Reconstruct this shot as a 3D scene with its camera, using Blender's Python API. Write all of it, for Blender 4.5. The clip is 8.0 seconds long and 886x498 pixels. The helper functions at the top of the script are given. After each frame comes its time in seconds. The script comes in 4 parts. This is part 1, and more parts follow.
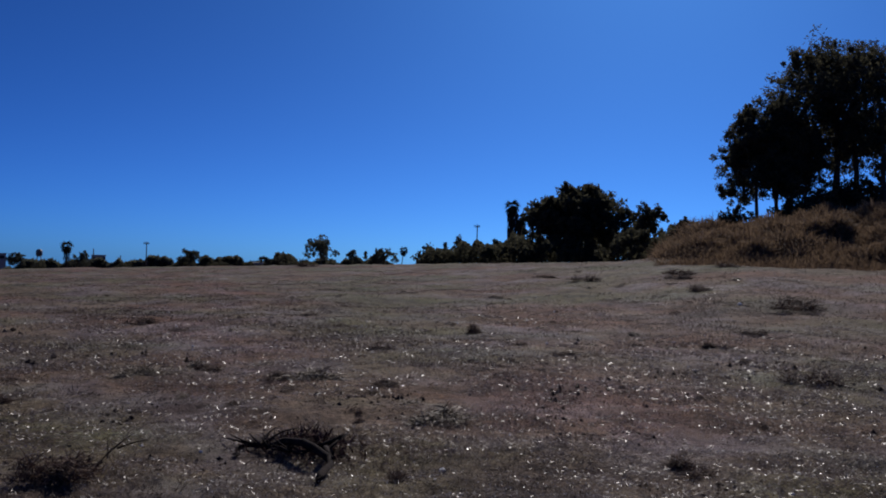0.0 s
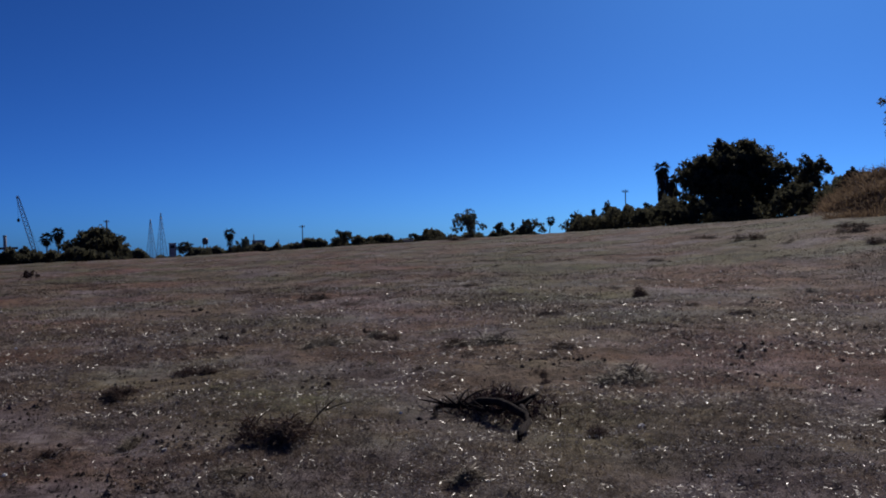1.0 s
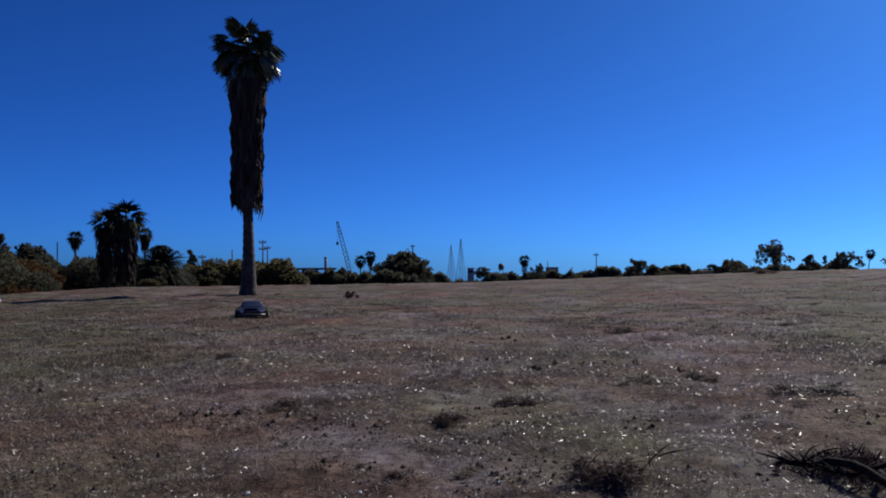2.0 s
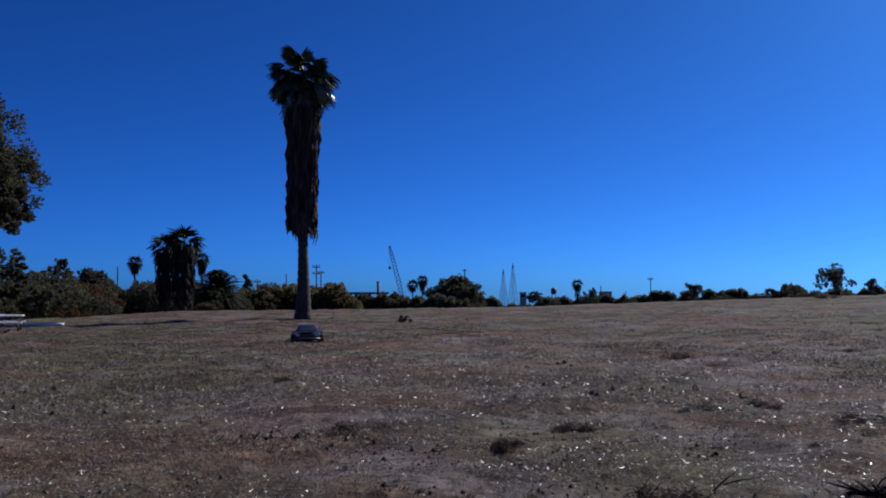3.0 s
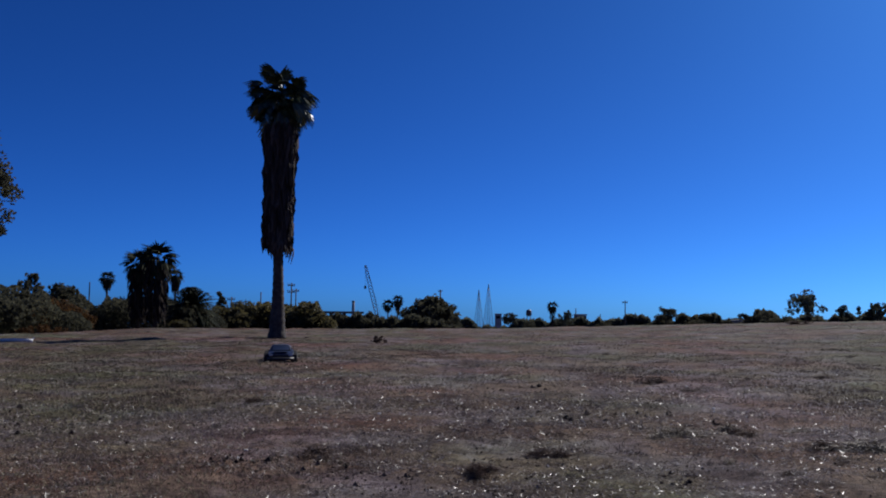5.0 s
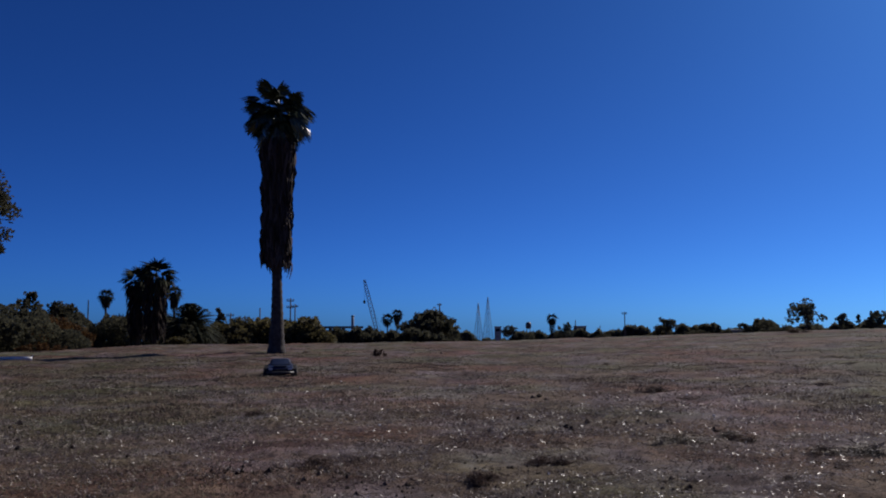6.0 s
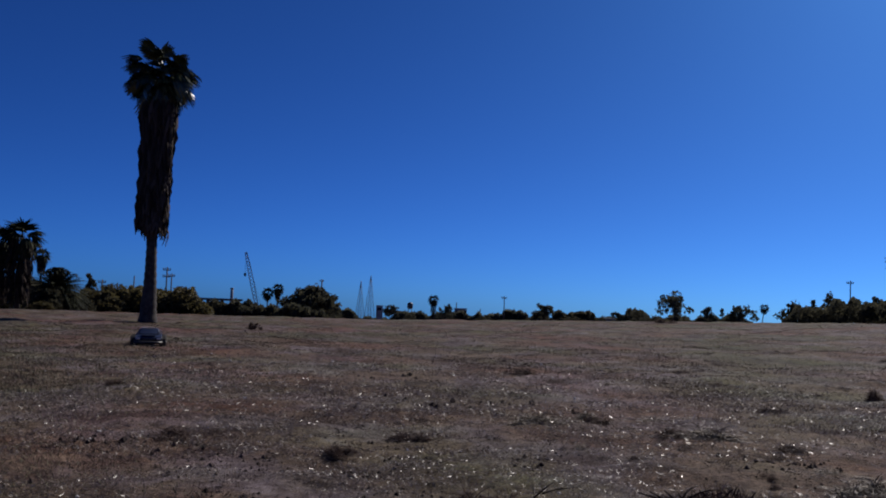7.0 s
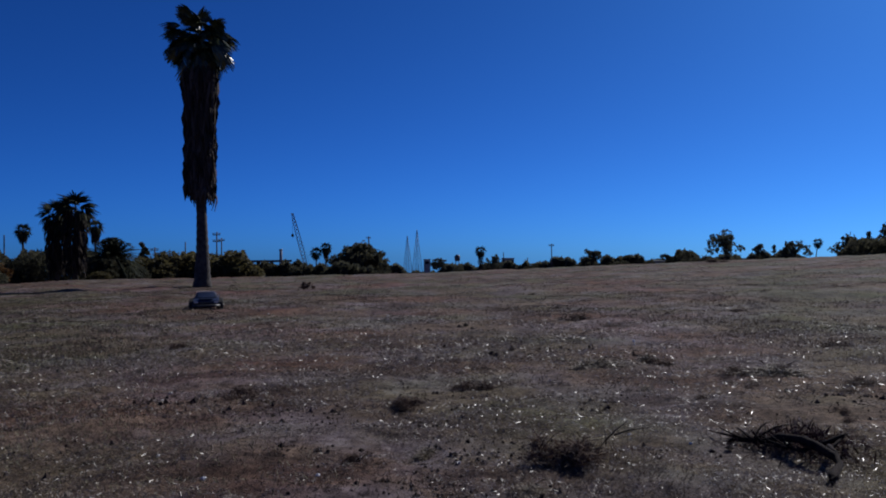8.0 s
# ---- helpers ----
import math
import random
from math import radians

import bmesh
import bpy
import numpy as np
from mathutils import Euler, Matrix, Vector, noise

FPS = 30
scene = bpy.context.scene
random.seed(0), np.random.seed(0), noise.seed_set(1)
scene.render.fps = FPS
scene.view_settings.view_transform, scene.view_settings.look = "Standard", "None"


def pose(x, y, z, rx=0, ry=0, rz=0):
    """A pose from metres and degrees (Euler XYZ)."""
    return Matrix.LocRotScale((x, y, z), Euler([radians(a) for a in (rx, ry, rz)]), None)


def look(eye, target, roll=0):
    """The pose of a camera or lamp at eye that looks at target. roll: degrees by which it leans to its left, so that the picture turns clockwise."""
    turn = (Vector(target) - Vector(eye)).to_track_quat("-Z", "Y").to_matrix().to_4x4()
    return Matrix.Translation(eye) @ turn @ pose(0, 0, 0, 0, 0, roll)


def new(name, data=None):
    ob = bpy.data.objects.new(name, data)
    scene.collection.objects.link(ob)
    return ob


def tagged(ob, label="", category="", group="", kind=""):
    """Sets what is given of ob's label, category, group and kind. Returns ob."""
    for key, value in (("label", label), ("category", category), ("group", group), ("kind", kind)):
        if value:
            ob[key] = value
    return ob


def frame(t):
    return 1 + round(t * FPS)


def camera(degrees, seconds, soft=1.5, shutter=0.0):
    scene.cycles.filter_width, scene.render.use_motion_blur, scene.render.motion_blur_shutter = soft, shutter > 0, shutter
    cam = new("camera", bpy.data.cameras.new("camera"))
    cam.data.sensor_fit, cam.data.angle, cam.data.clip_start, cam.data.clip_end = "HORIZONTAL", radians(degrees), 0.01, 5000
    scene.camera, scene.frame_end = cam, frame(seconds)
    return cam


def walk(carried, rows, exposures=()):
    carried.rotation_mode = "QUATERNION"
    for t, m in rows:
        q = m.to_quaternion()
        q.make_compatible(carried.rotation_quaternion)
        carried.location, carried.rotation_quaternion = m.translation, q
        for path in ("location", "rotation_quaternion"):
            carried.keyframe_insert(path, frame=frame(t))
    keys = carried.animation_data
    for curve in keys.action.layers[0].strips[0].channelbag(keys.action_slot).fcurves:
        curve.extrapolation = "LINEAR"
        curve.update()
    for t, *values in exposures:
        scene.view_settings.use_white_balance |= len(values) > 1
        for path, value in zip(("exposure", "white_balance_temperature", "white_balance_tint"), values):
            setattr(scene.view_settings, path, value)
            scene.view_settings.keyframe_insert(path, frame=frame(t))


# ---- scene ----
cam = camera(52.9, 8.0, soft=1.9)
PATH = [
    (0.0, 0.011, 0.010, 0.840, -27.675, 0.782, -1.413),
    (0.5, -0.055, 0.034, 0.815, -24.921, -0.063, -0.690),
    (1.0, -0.145, 0.063, 0.791, -18.271, -1.022, 1.592),
    (1.3, -0.246, 0.081, 0.799, -8.427, -1.972, 2.168),
    (1.5, -0.275, 0.089, 0.806, -4.494, -2.032, 1.163),
    (2.0, -0.305, 0.127, 0.838, 0.394, 1.057, 0.189),
    (2.2, -0.330, 0.119, 0.840, 0.472, 1.615, -0.162),
    (3.3, -0.342, 0.120, 0.834, 4.719, 2.987, 0.618),
    (3.5, -0.371, 0.125, 0.830, 4.380, 3.174, 1.324),
    (4.0, -0.362, 0.112, 0.823, 3.441, 2.636, 0.788),
    (4.5, -0.385, 0.137, 0.864, 1.504, 3.612, 0.082),
    (4.7, -0.344, 0.141, 0.860, 2.084, 3.828, -0.702),
    (5.8, -0.336, 0.124, 0.833, 2.362, 4.339, -0.178),
    (6.0, -0.334, 0.123, 0.826, 2.115, 4.821, 0.108),
    (6.5, -0.289, 0.120, 0.836, -0.919, 4.525, -0.884),
    (7.0, -0.251, 0.106, 0.815, -5.437, 3.634, -2.349),
    (7.5, -0.273, 0.146, 0.827, -4.165, 2.829, -1.763),
    (8.0, -0.310, 0.131, 0.801, -2.420, 0.491, 0.525),
]
EXPOSURE = [(0.0, -0.36, 6550, 12), (1.0, -0.28, 6750, 10), (1.5, 0.08, 6600, 8), (2.2, 0.1, 6250, 9), (3.3, 0.08, 6100, 7), (4.7, 0.05, 6150, 8), (5.8, -0.2, 6600, 12), (7.0, -0.27, 6650, 12), (7.5, -0.3, 6150, 8), (8.0, -0.3, 6150, 9)]  # seconds, stops, kelvin, tint
walk(cam, [(t, pose(x, y, z, 90 + pitch, roll, yaw)) for t, x, y, z, yaw, pitch, roll in PATH], EXPOSURE)

# ---- light: a clear sky, the sun ahead and to the side, behind the trees ----
SUN_BEARING, SUN_HEIGHT = -42.0, 35.0        # degrees left of +y, degrees up
world = bpy.data.worlds.new("sky")
scene.world = world
world.use_nodes = True
wn, wl = world.node_tree.nodes, world.node_tree.links
sky = wn.new("ShaderNodeTexSky")
sky.sky_type, sky.sun_disc = "NISHITA", False
sky.sun_elevation, sky.sun_rotation = radians(SUN_HEIGHT), radians(-SUN_BEARING)
sky.air_density, sky.dust_density, sky.ozone_density = 0.4, 0.62, 2.5
dim, deep, tint = wn.new("ShaderNodeVectorMath"), wn.new("ShaderNodeGamma"), wn.new("ShaderNodeVectorMath")
dim.operation = tint.operation = "MULTIPLY"
dim.inputs[1].default_value = (0.1, 0.1, 0.1)
deep.inputs["Gamma"].default_value = 1.08          # a deep, dry autumn blue
tint.inputs[1].default_value = (1.20, 4.12, 9.7)
wl.new(sky.outputs[0], dim.inputs[0]), wl.new(dim.outputs[0], deep.inputs["Color"])
wl.new(deep.outputs[0], tint.inputs[0]), wl.new(tint.outputs[0], wn["Background"].inputs["Color"])
wn["Background"].inputs["Strength"].default_value = 0.1
sun = new("sun", bpy.data.lights.new("sun", "SUN"))
sun.data.energy, sun.data.angle, sun.data.color = 4.5, radians(0.5), (1.0, 0.95, 0.90)
b = radians(SUN_BEARING)
sun_way = Vector((-math.sin(b) * math.cos(radians(SUN_HEIGHT)), math.cos(b) * math.cos(radians(SUN_HEIGHT)), math.sin(radians(SUN_HEIGHT))))
sun.matrix_world = look(sun_way * 50, (0, 0, 0))


# ---- materials ----
def material(name, low, high, scale=8.0, rough=0.8, metal=0.0, bump=0.0, island=0.0, detail=6.0, spec=0.5, mid=None, bump_scale=None):
    """Two-scale noise between two colours; island: how much each loose piece differs in brightness."""
    m = bpy.data.materials.new(name)
    m.use_nodes = True
    n, l = m.node_tree.nodes, m.node_tree.links
    p = n["Principled BSDF"]
    p.inputs["Roughness"].default_value, p.inputs["Metallic"].default_value = rough, metal
    p.inputs["Specular IOR Level"].default_value = spec
    co = n.new("ShaderNodeTexCoord")
    noise_a = n.new("ShaderNodeTexNoise")
    noise_a.inputs["Scale"].default_value, noise_a.inputs["Detail"].default_value = scale, detail
    l.new(co.outputs["Object"], noise_a.inputs["Vector"])
    ramp = n.new("ShaderNodeValToRGB")
    ramp.color_ramp.elements[0].position, ramp.color_ramp.elements[1].position = 0.32, 0.68
    ramp.color_ramp.elements[0].color, ramp.color_ramp.elements[1].color = (*low, 1), (*high, 1)
    if mid:
        ramp.color_ramp.elements.new(0.5).color = (*mid, 1)
    l.new(noise_a.outputs["Fac"], ramp.inputs["Fac"])
    out = ramp.outputs["Color"]
    if island:
        geo = n.new("ShaderNodeNewGeometry")
        obj = n.new("ShaderNodeObjectInfo")
        add = n.new("ShaderNodeMath")
        l.new(geo.outputs["Random Per Island"], add.inputs[0]), l.new(obj.outputs["Random"], add.inputs[1])
        frac = n.new("ShaderNodeMath")
        frac.operation = "FRACT"
        l.new(add.outputs[0], frac.inputs[0])
        mr = n.new("ShaderNodeMapRange")
        mr.inputs["To Min"].default_value, mr.inputs["To Max"].default_value = 1 - island, 1 + island
        l.new(frac.outputs[0], mr.inputs["Value"])
        hs = n.new("ShaderNodeHueSaturation")
        l.new(mr.outputs[0], hs.inputs["Value"]), l.new(out, hs.inputs["Color"])
        out = hs.outputs["Color"]
    l.new(out, p.inputs["Base Color"])
    if bump:
        nb = n.new("ShaderNodeTexNoise")
        nb.inputs["Scale"].default_value, nb.inputs["Detail"].default_value = bump_scale or scale * 4, 8
        l.new(co.outputs["Object"], nb.inputs["Vector"])
        bp = n.new("ShaderNodeBump")
        bp.inputs["Strength"].default_value, bp.inputs["Distance"].default_value = 0.6, bump
        l.new(nb.outputs["Fac"], bp.inputs["Height"]), l.new(bp.outputs[0], p.inputs["Normal"])
    return m


def ramp_by_island(name, stops, rough=0.6, spec=0.5, thin=0.0):
    """Each loose piece picks its own colour along the stops."""
    m = bpy.data.materials.new(name)
    m.use_nodes = True
    n, l = m.node_tree.nodes, m.node_tree.links
    p = n["Principled BSDF"]
    p.inputs["Roughness"].default_value, p.inputs["Specular IOR Level"].default_value = rough, spec
    geo = n.new("ShaderNodeNewGeometry")
    ramp = n.new("ShaderNodeValToRGB")
    el = ramp.color_ramp.elements
    el[0].position, el[0].color = stops[0][0], (*stops[0][1], 1)
    el[1].position, el[1].color = stops[-1][0], (*stops[-1][1], 1)
    for s, c in stops[1:-1]:
        el.new(s).color = (*c, 1)
    l.new(geo.outputs["Random Per Island"], ramp.inputs["Fac"])
    l.new(ramp.outputs["Color"], p.inputs["Base Color"])
    if thin:                 # light that comes through a leaf
        tr, mx = n.new("ShaderNodeBsdfTranslucent"), n.new("ShaderNodeMixShader")
        mx.inputs[0].default_value = thin
        l.new(ramp.outputs["Color"], tr.inputs["Color"])
        l.new(p.outputs[0], mx.inputs[1]), l.new(tr.outputs[0], mx.inputs[2])
        l.new(mx.outputs[0], n["Material Output"].inputs["Surface"])
    return m


def soil_material():
    """Bare grey-brown soil and trampled straw litter in patches, with fine grain."""
    m = bpy.data.materials.new("dry_field")
    m.use_nodes = True
    n, l = m.node_tree.nodes, m.node_tree.links
    p = n["Principled BSDF"]
    p.inputs["Roughness"].default_value, p.inputs["Specular IOR Level"].default_value = 0.95, 0.15
    co = n.new("ShaderNodeTexCoord")

    def tex(scale, detail, rough=0.55):
        t = n.new("ShaderNodeTexNoise")
        t.inputs["Scale"].default_value, t.inputs["Detail"].default_value, t.inputs["Roughness"].default_value = scale, detail, rough
        l.new(co.outputs["Object"], t.inputs["Vector"])
        return t.outputs["Fac"]

    def ramp(fac, stops):
        r = n.new("ShaderNodeValToRGB")
        r.color_ramp.elements[0].position, r.color_ramp.elements[0].color = stops[0][0], (*stops[0][1], 1)
        r.color_ramp.elements[1].position, r.color_ramp.elements[1].color = stops[-1][0], (*stops[-1][1], 1)
        for s, c in stops[1:-1]:
            r.color_ramp.elements.new(s).color = (*c, 1)
        l.new(fac, r.inputs["Fac"])
        return r.outputs["Color"]

    def mix(fac, a, c, kind="MIX"):
        x = n.new("ShaderNodeMix")
        x.data_type, x.blend_type = "RGBA", kind
        if isinstance(fac, float):
            x.inputs[0].default_value = fac
        else:
            l.new(fac, x.inputs[0])
        l.new(a, x.inputs[6]), l.new(c, x.inputs[7])
        return x.outputs[2]

    soil = ramp(tex(9.0, 8), [(0.3, (0.15, 0.128, 0.132)), (0.7, (0.30, 0.262, 0.262))])
    straw = ramp(tex(22.0, 8, 0.75), [(0.34, (0.075, 0.054, 0.042)), (0.5, (0.185, 0.140, 0.102)), (0.66, (0.33, 0.26, 0.19))])
    green = ramp(tex(26.0, 5, 0.7), [(0.35, (0.05, 0.05, 0.026)), (0.65, (0.20, 0.18, 0.095))])
    patch = ramp(tex(0.75, 6, 0.65), [(0.44, (0, 0, 0)), (0.52, (1, 1, 1))])
    grassy = ramp(tex(0.21, 4, 0.6), [(0.48, (0, 0, 0)), (0.66, (0.8, 0.8, 0.8))])
    shade = ramp(tex(0.33, 5), [(0.36, (0.92, 0.58, 0.48)), (0.49, (0.96, 0.90, 0.89)), (0.62, (0.70, 0.80, 0.55))])
    dirt = ramp(tex(1.3, 6, 0.65), [(0.36, (0.30, 0.26, 0.26)), (0.48, (0.66, 0.63, 0.63)), (0.64, (0.97, 0.95, 0.94))])
    clod = ramp(tex(7.0, 6, 0.7), [(0.38, (0.5, 0.46, 0.45)), (0.52, (1.0, 1.0, 1.0))])
    c = mix(grassy, mix(patch, soil, straw), green)
    for layer in (shade, dirt, clod):
        c = mix(1.0, c, layer, "MULTIPLY")
    l.new(c, p.inputs["Base Color"])
    bp = n.new("ShaderNodeBump")
    bp.inputs["Strength"].default_value, bp.inputs["Distance"].default_value = 0.9, 0.02
    l.new(tex(30.0, 8, 0.7), bp.inputs["Height"]), l.new(bp.outputs[0], p.inputs["Normal"])
    return m


FIELD = soil_material()
STRAW = ramp_by_island("straw", [(0.0, (0.080, 0.060, 0.046)), (0.35, (0.175, 0.133, 0.099)), (0.7, (0.29, 0.225, 0.168)), (0.97, (0.40, 0.325, 0.25)), (1.0, (0.50, 0.43, 0.36))], 0.36, 0.55, 0.2)
WEED = ramp_by_island("dead_weed", [(0.0, (0.030, 0.019, 0.018)), (0.6, (0.080, 0.050, 0.042)), (1.0, (0.20, 0.135, 0.095))], 0.8, 0.2, 0.2)
TURF = ramp_by_island("dry_turf", [(0.0, (0.115, 0.090, 0.060)), (0.6, (0.20, 0.158, 0.105)), (1.0, (0.31, 0.245, 0.165))], 0.7, 0.3)
BRUSH = ramp_by_island("golden_brush", [(0.0, (0.085, 0.058, 0.040)), (0.5, (0.165, 0.115, 0.074)), (1.0, (0.30, 0.21, 0.13))], 0.8, 0.2, 0.4)
LEAF_DARK = ramp_by_island("dark_leaves", [(0.0, (0.042, 0.042, 0.030)), (0.6, (0.078, 0.076, 0.050)), (1.0, (0.12, 0.112, 0.070))], 0.8, 0.1, 0.5)
LEAF_GREY = ramp_by_island("grey_green_leaves", [(0.0, (0.045, 0.048, 0.038)), (0.6, (0.09, 0.095, 0.068)), (1.0, (0.13, 0.13, 0.088))], 0.75, 0.15, 0.5)
LEAF_OLIVE = ramp_by_island("olive_leaves", [(0.0, (0.055, 0.048, 0.022)), (0.6, (0.10, 0.086, 0.038)), (1.0, (0.15, 0.125, 0.055))], 0.7, 0.3, 0.5)
LEAF_RUST = ramp_by_island("rusty_leaves", [(0.0, (0.05, 0.025, 0.012)), (0.6, (0.12, 0.06, 0.022)), (1.0, (0.20, 0.11, 0.04))], 0.8, 0.2, 0.35)
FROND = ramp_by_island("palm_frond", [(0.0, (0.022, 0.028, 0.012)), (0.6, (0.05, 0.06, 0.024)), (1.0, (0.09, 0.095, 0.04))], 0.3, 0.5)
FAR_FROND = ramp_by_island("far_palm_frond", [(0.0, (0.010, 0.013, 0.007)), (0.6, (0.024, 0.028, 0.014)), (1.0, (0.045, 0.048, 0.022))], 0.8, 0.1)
LAWN = ramp_by_island("thin_lawn", [(0.0, (0.085, 0.085, 0.044)), (0.6, (0.155, 0.148, 0.078)), (1.0, (0.26, 0.23, 0.13))], 0.7, 0.3)
# the overpass's shadow side, put into a darker concrete colour
DECK = material("shade_dark_concrete", (0.06, 0.06, 0.065), (0.12, 0.12, 0.12), 1.0, 0.9)
FAR_SKIRT = ramp_by_island("far_dead_fronds", [(0.0, (0.014, 0.010, 0.009)), (0.6, (0.032, 0.024, 0.020)), (1.0, (0.075, 0.055, 0.042))], 0.9, 0.1)
REED = ramp_by_island("brown_grass", [(0.0, (0.080, 0.048, 0.036)), (0.6, (0.150, 0.095, 0.066)), (1.0, (0.25, 0.17, 0.115))], 0.8, 0.2)
SKIRT = ramp_by_island("dead_fronds", [(0.0, (0.020, 0.014, 0.013)), (0.6, (0.048, 0.035, 0.030)), (1.0, (0.095, 0.070, 0.056))], 0.85, 0.2)
BARK = material("palm_bark", (0.020, 0.016, 0.015), (0.075, 0.062, 0.054), 9.0, 0.9, bump=0.012)
BARK_DARK = material("tree_bark", (0.025, 0.020, 0.016), (0.075, 0.060, 0.046), 6.0, 0.9, bump=0.01)
BRANCH = material("dry_branch", (0.008, 0.005, 0.005), (0.034, 0.022, 0.020), 30.0, 0.9, bump=0.006, spec=0.08)
POLE_WOOD = material("pole_wood", (0.07, 0.055, 0.045), (0.15, 0.12, 0.10), 4.0, 0.9)
STEEL = material("grey_steel", (0.06, 0.06, 0.07), (0.11, 0.11, 0.12), 3.0, 0.6, metal=0.4)
CRANE_PAINT = material("faded_red_paint", (0.08, 0.035, 0.03), (0.15, 0.06, 0.05), 2.0, 0.7)
CONCRETE = material("grey_concrete", (0.22, 0.22, 0.22), (0.38, 0.37, 0.36), 1.0, 0.9, bump=0.01)
WHITE_PAINT = material("white_paint", (0.62, 0.62, 0.62), (0.82, 0.82, 0.80), 3.0, 0.6)
BODY_PAINT = material("dark_blue_body", (0.010, 0.018, 0.045), (0.018, 0.028, 0.060), 7.0, 0.42, spec=0.3)
BODY_PALE = material("pale_grey_roof", (0.05, 0.055, 0.065), (0.10, 0.105, 0.115), 9.0, 0.5)
RUBBER = material("black_rubber", (0.012, 0.012, 0.012), (0.05, 0.042, 0.034), 20.0, 0.9)
RIM = material("dusty_rim", (0.10, 0.10, 0.10), (0.22, 0.20, 0.18), 12.0, 0.5, metal=0.5)
PLASTIC = material("black_plastic", (0.015, 0.015, 0.016), (0.05, 0.045, 0.04), 15.0, 0.5)
TINT = material("tinted_window", (0.006, 0.007, 0.009), (0.012, 0.014, 0.018), 5.0, 0.28, spec=0.15)
LAMP_LENS = material("clear_headlight", (0.45, 0.45, 0.45), (0.6, 0.6, 0.6), 9.0, 0.15)
TANGLE = ramp_by_island("red_brown_twigs", [(0.0, (0.026, 0.014, 0.013)), (0.6, (0.085, 0.045, 0.038)), (1.0, (0.20, 0.12, 0.095))], 0.9, 0.1)
THATCH = ramp_by_island("matted_straw", [(0.0, (0.065, 0.048, 0.044)), (0.4, (0.20, 0.152, 0.120)), (0.85, (0.38, 0.30, 0.235)), (1.0, (0.64, 0.56, 0.47))], 0.42, 0.5, 0.15)
DARK_THATCH = ramp_by_island("dark_matted_weed", [(0.0, (0.022, 0.015, 0.014)), (0.6, (0.062, 0.043, 0.035)), (1.0, (0.16, 0.12, 0.09))], 0.7, 0.2)
# gap darkness in the straw, put into the lumps' colour
GAP_CLOD = ramp_by_island("gap_shade_clods", [(0.0, (0.016, 0.011, 0.010)), (0.7, (0.05, 0.036, 0.030)), (1.0, (0.10, 0.075, 0.06))], 0.95, 0.1)
# sun glints on the litter, painted as near-white chips
GLINT_CHAFF = ramp_by_island("glint_chaff", [(0.0, (0.40, 0.33, 0.25)), (0.7, (0.62, 0.56, 0.48)), (1.0, (0.92, 0.90, 0.86))], 0.3, 0.6, 0.1)
STONE = material("pale_stone", (0.60, 0.58, 0.55), (0.88, 0.86, 0.83), 14.0, 0.8, bump=0.004)

EYE = 0.83


# ---- the lie of the land ----
EDGE_BEARING = [-180, -60, -54, -41, -35, -26, -17, -9, -1, 10, 21, 25, 31, 180]
EDGE_LIFT = [0.0, 0.0, 0.06, 0.30, 0.08, -0.25, -0.54, -0.83, -1.10, -1.22, -1.27, -1.50, -1.75, -1.75]
EDGE_AT_BEARING = [-180, -60, -45, -41, -30, -10, 20, 25, 31, 180]
EDGE_AT = [24, 24, 26, 30, 42, 45, 38, 32, 27, 26]
BERM_BEARING = [-180, -70, -54, -49, -46, -43.5, -42, -40.5, -39, 180]
BERM = [1.9, 1.9, 1.75, 1.35, 1.15, 0.95, 0.45, 0.1, 0.0, 0.0]


def smooth(v):
    v = np.clip(v, 0, 1)
    return v * v * (3 - 2 * v)


def lattice(ix, iy, seed):
    h = (ix.astype(np.int64) * 374761393 + iy.astype(np.int64) * 668265263 + seed * 974634777) & 0x7FFFFFFF
    h = ((h ^ (h >> 13)) * 1274126177) & 0x7FFFFFFF
    return ((h ^ (h >> 16)) & 0xFFFF) / 65535.0


def rough_noise(x, y, scale, seed=0):
    """Smooth random field, 0 to 1, with features about 1/scale metres wide."""
    x, y = np.asarray(x, float) * scale, np.asarray(y, float) * scale
    ix, iy = np.floor(x), np.floor(y)
    fx, fy = smooth(x - ix), smooth(y - iy)
    a, bb = lattice(ix, iy, seed), lattice(ix + 1, iy, seed)
    c, d = lattice(ix, iy + 1, seed), lattice(ix + 1, iy + 1, seed)
    return (a * (1 - fx) + bb * fx) * (1 - fy) + (c * (1 - fx) + d * fx) * fy


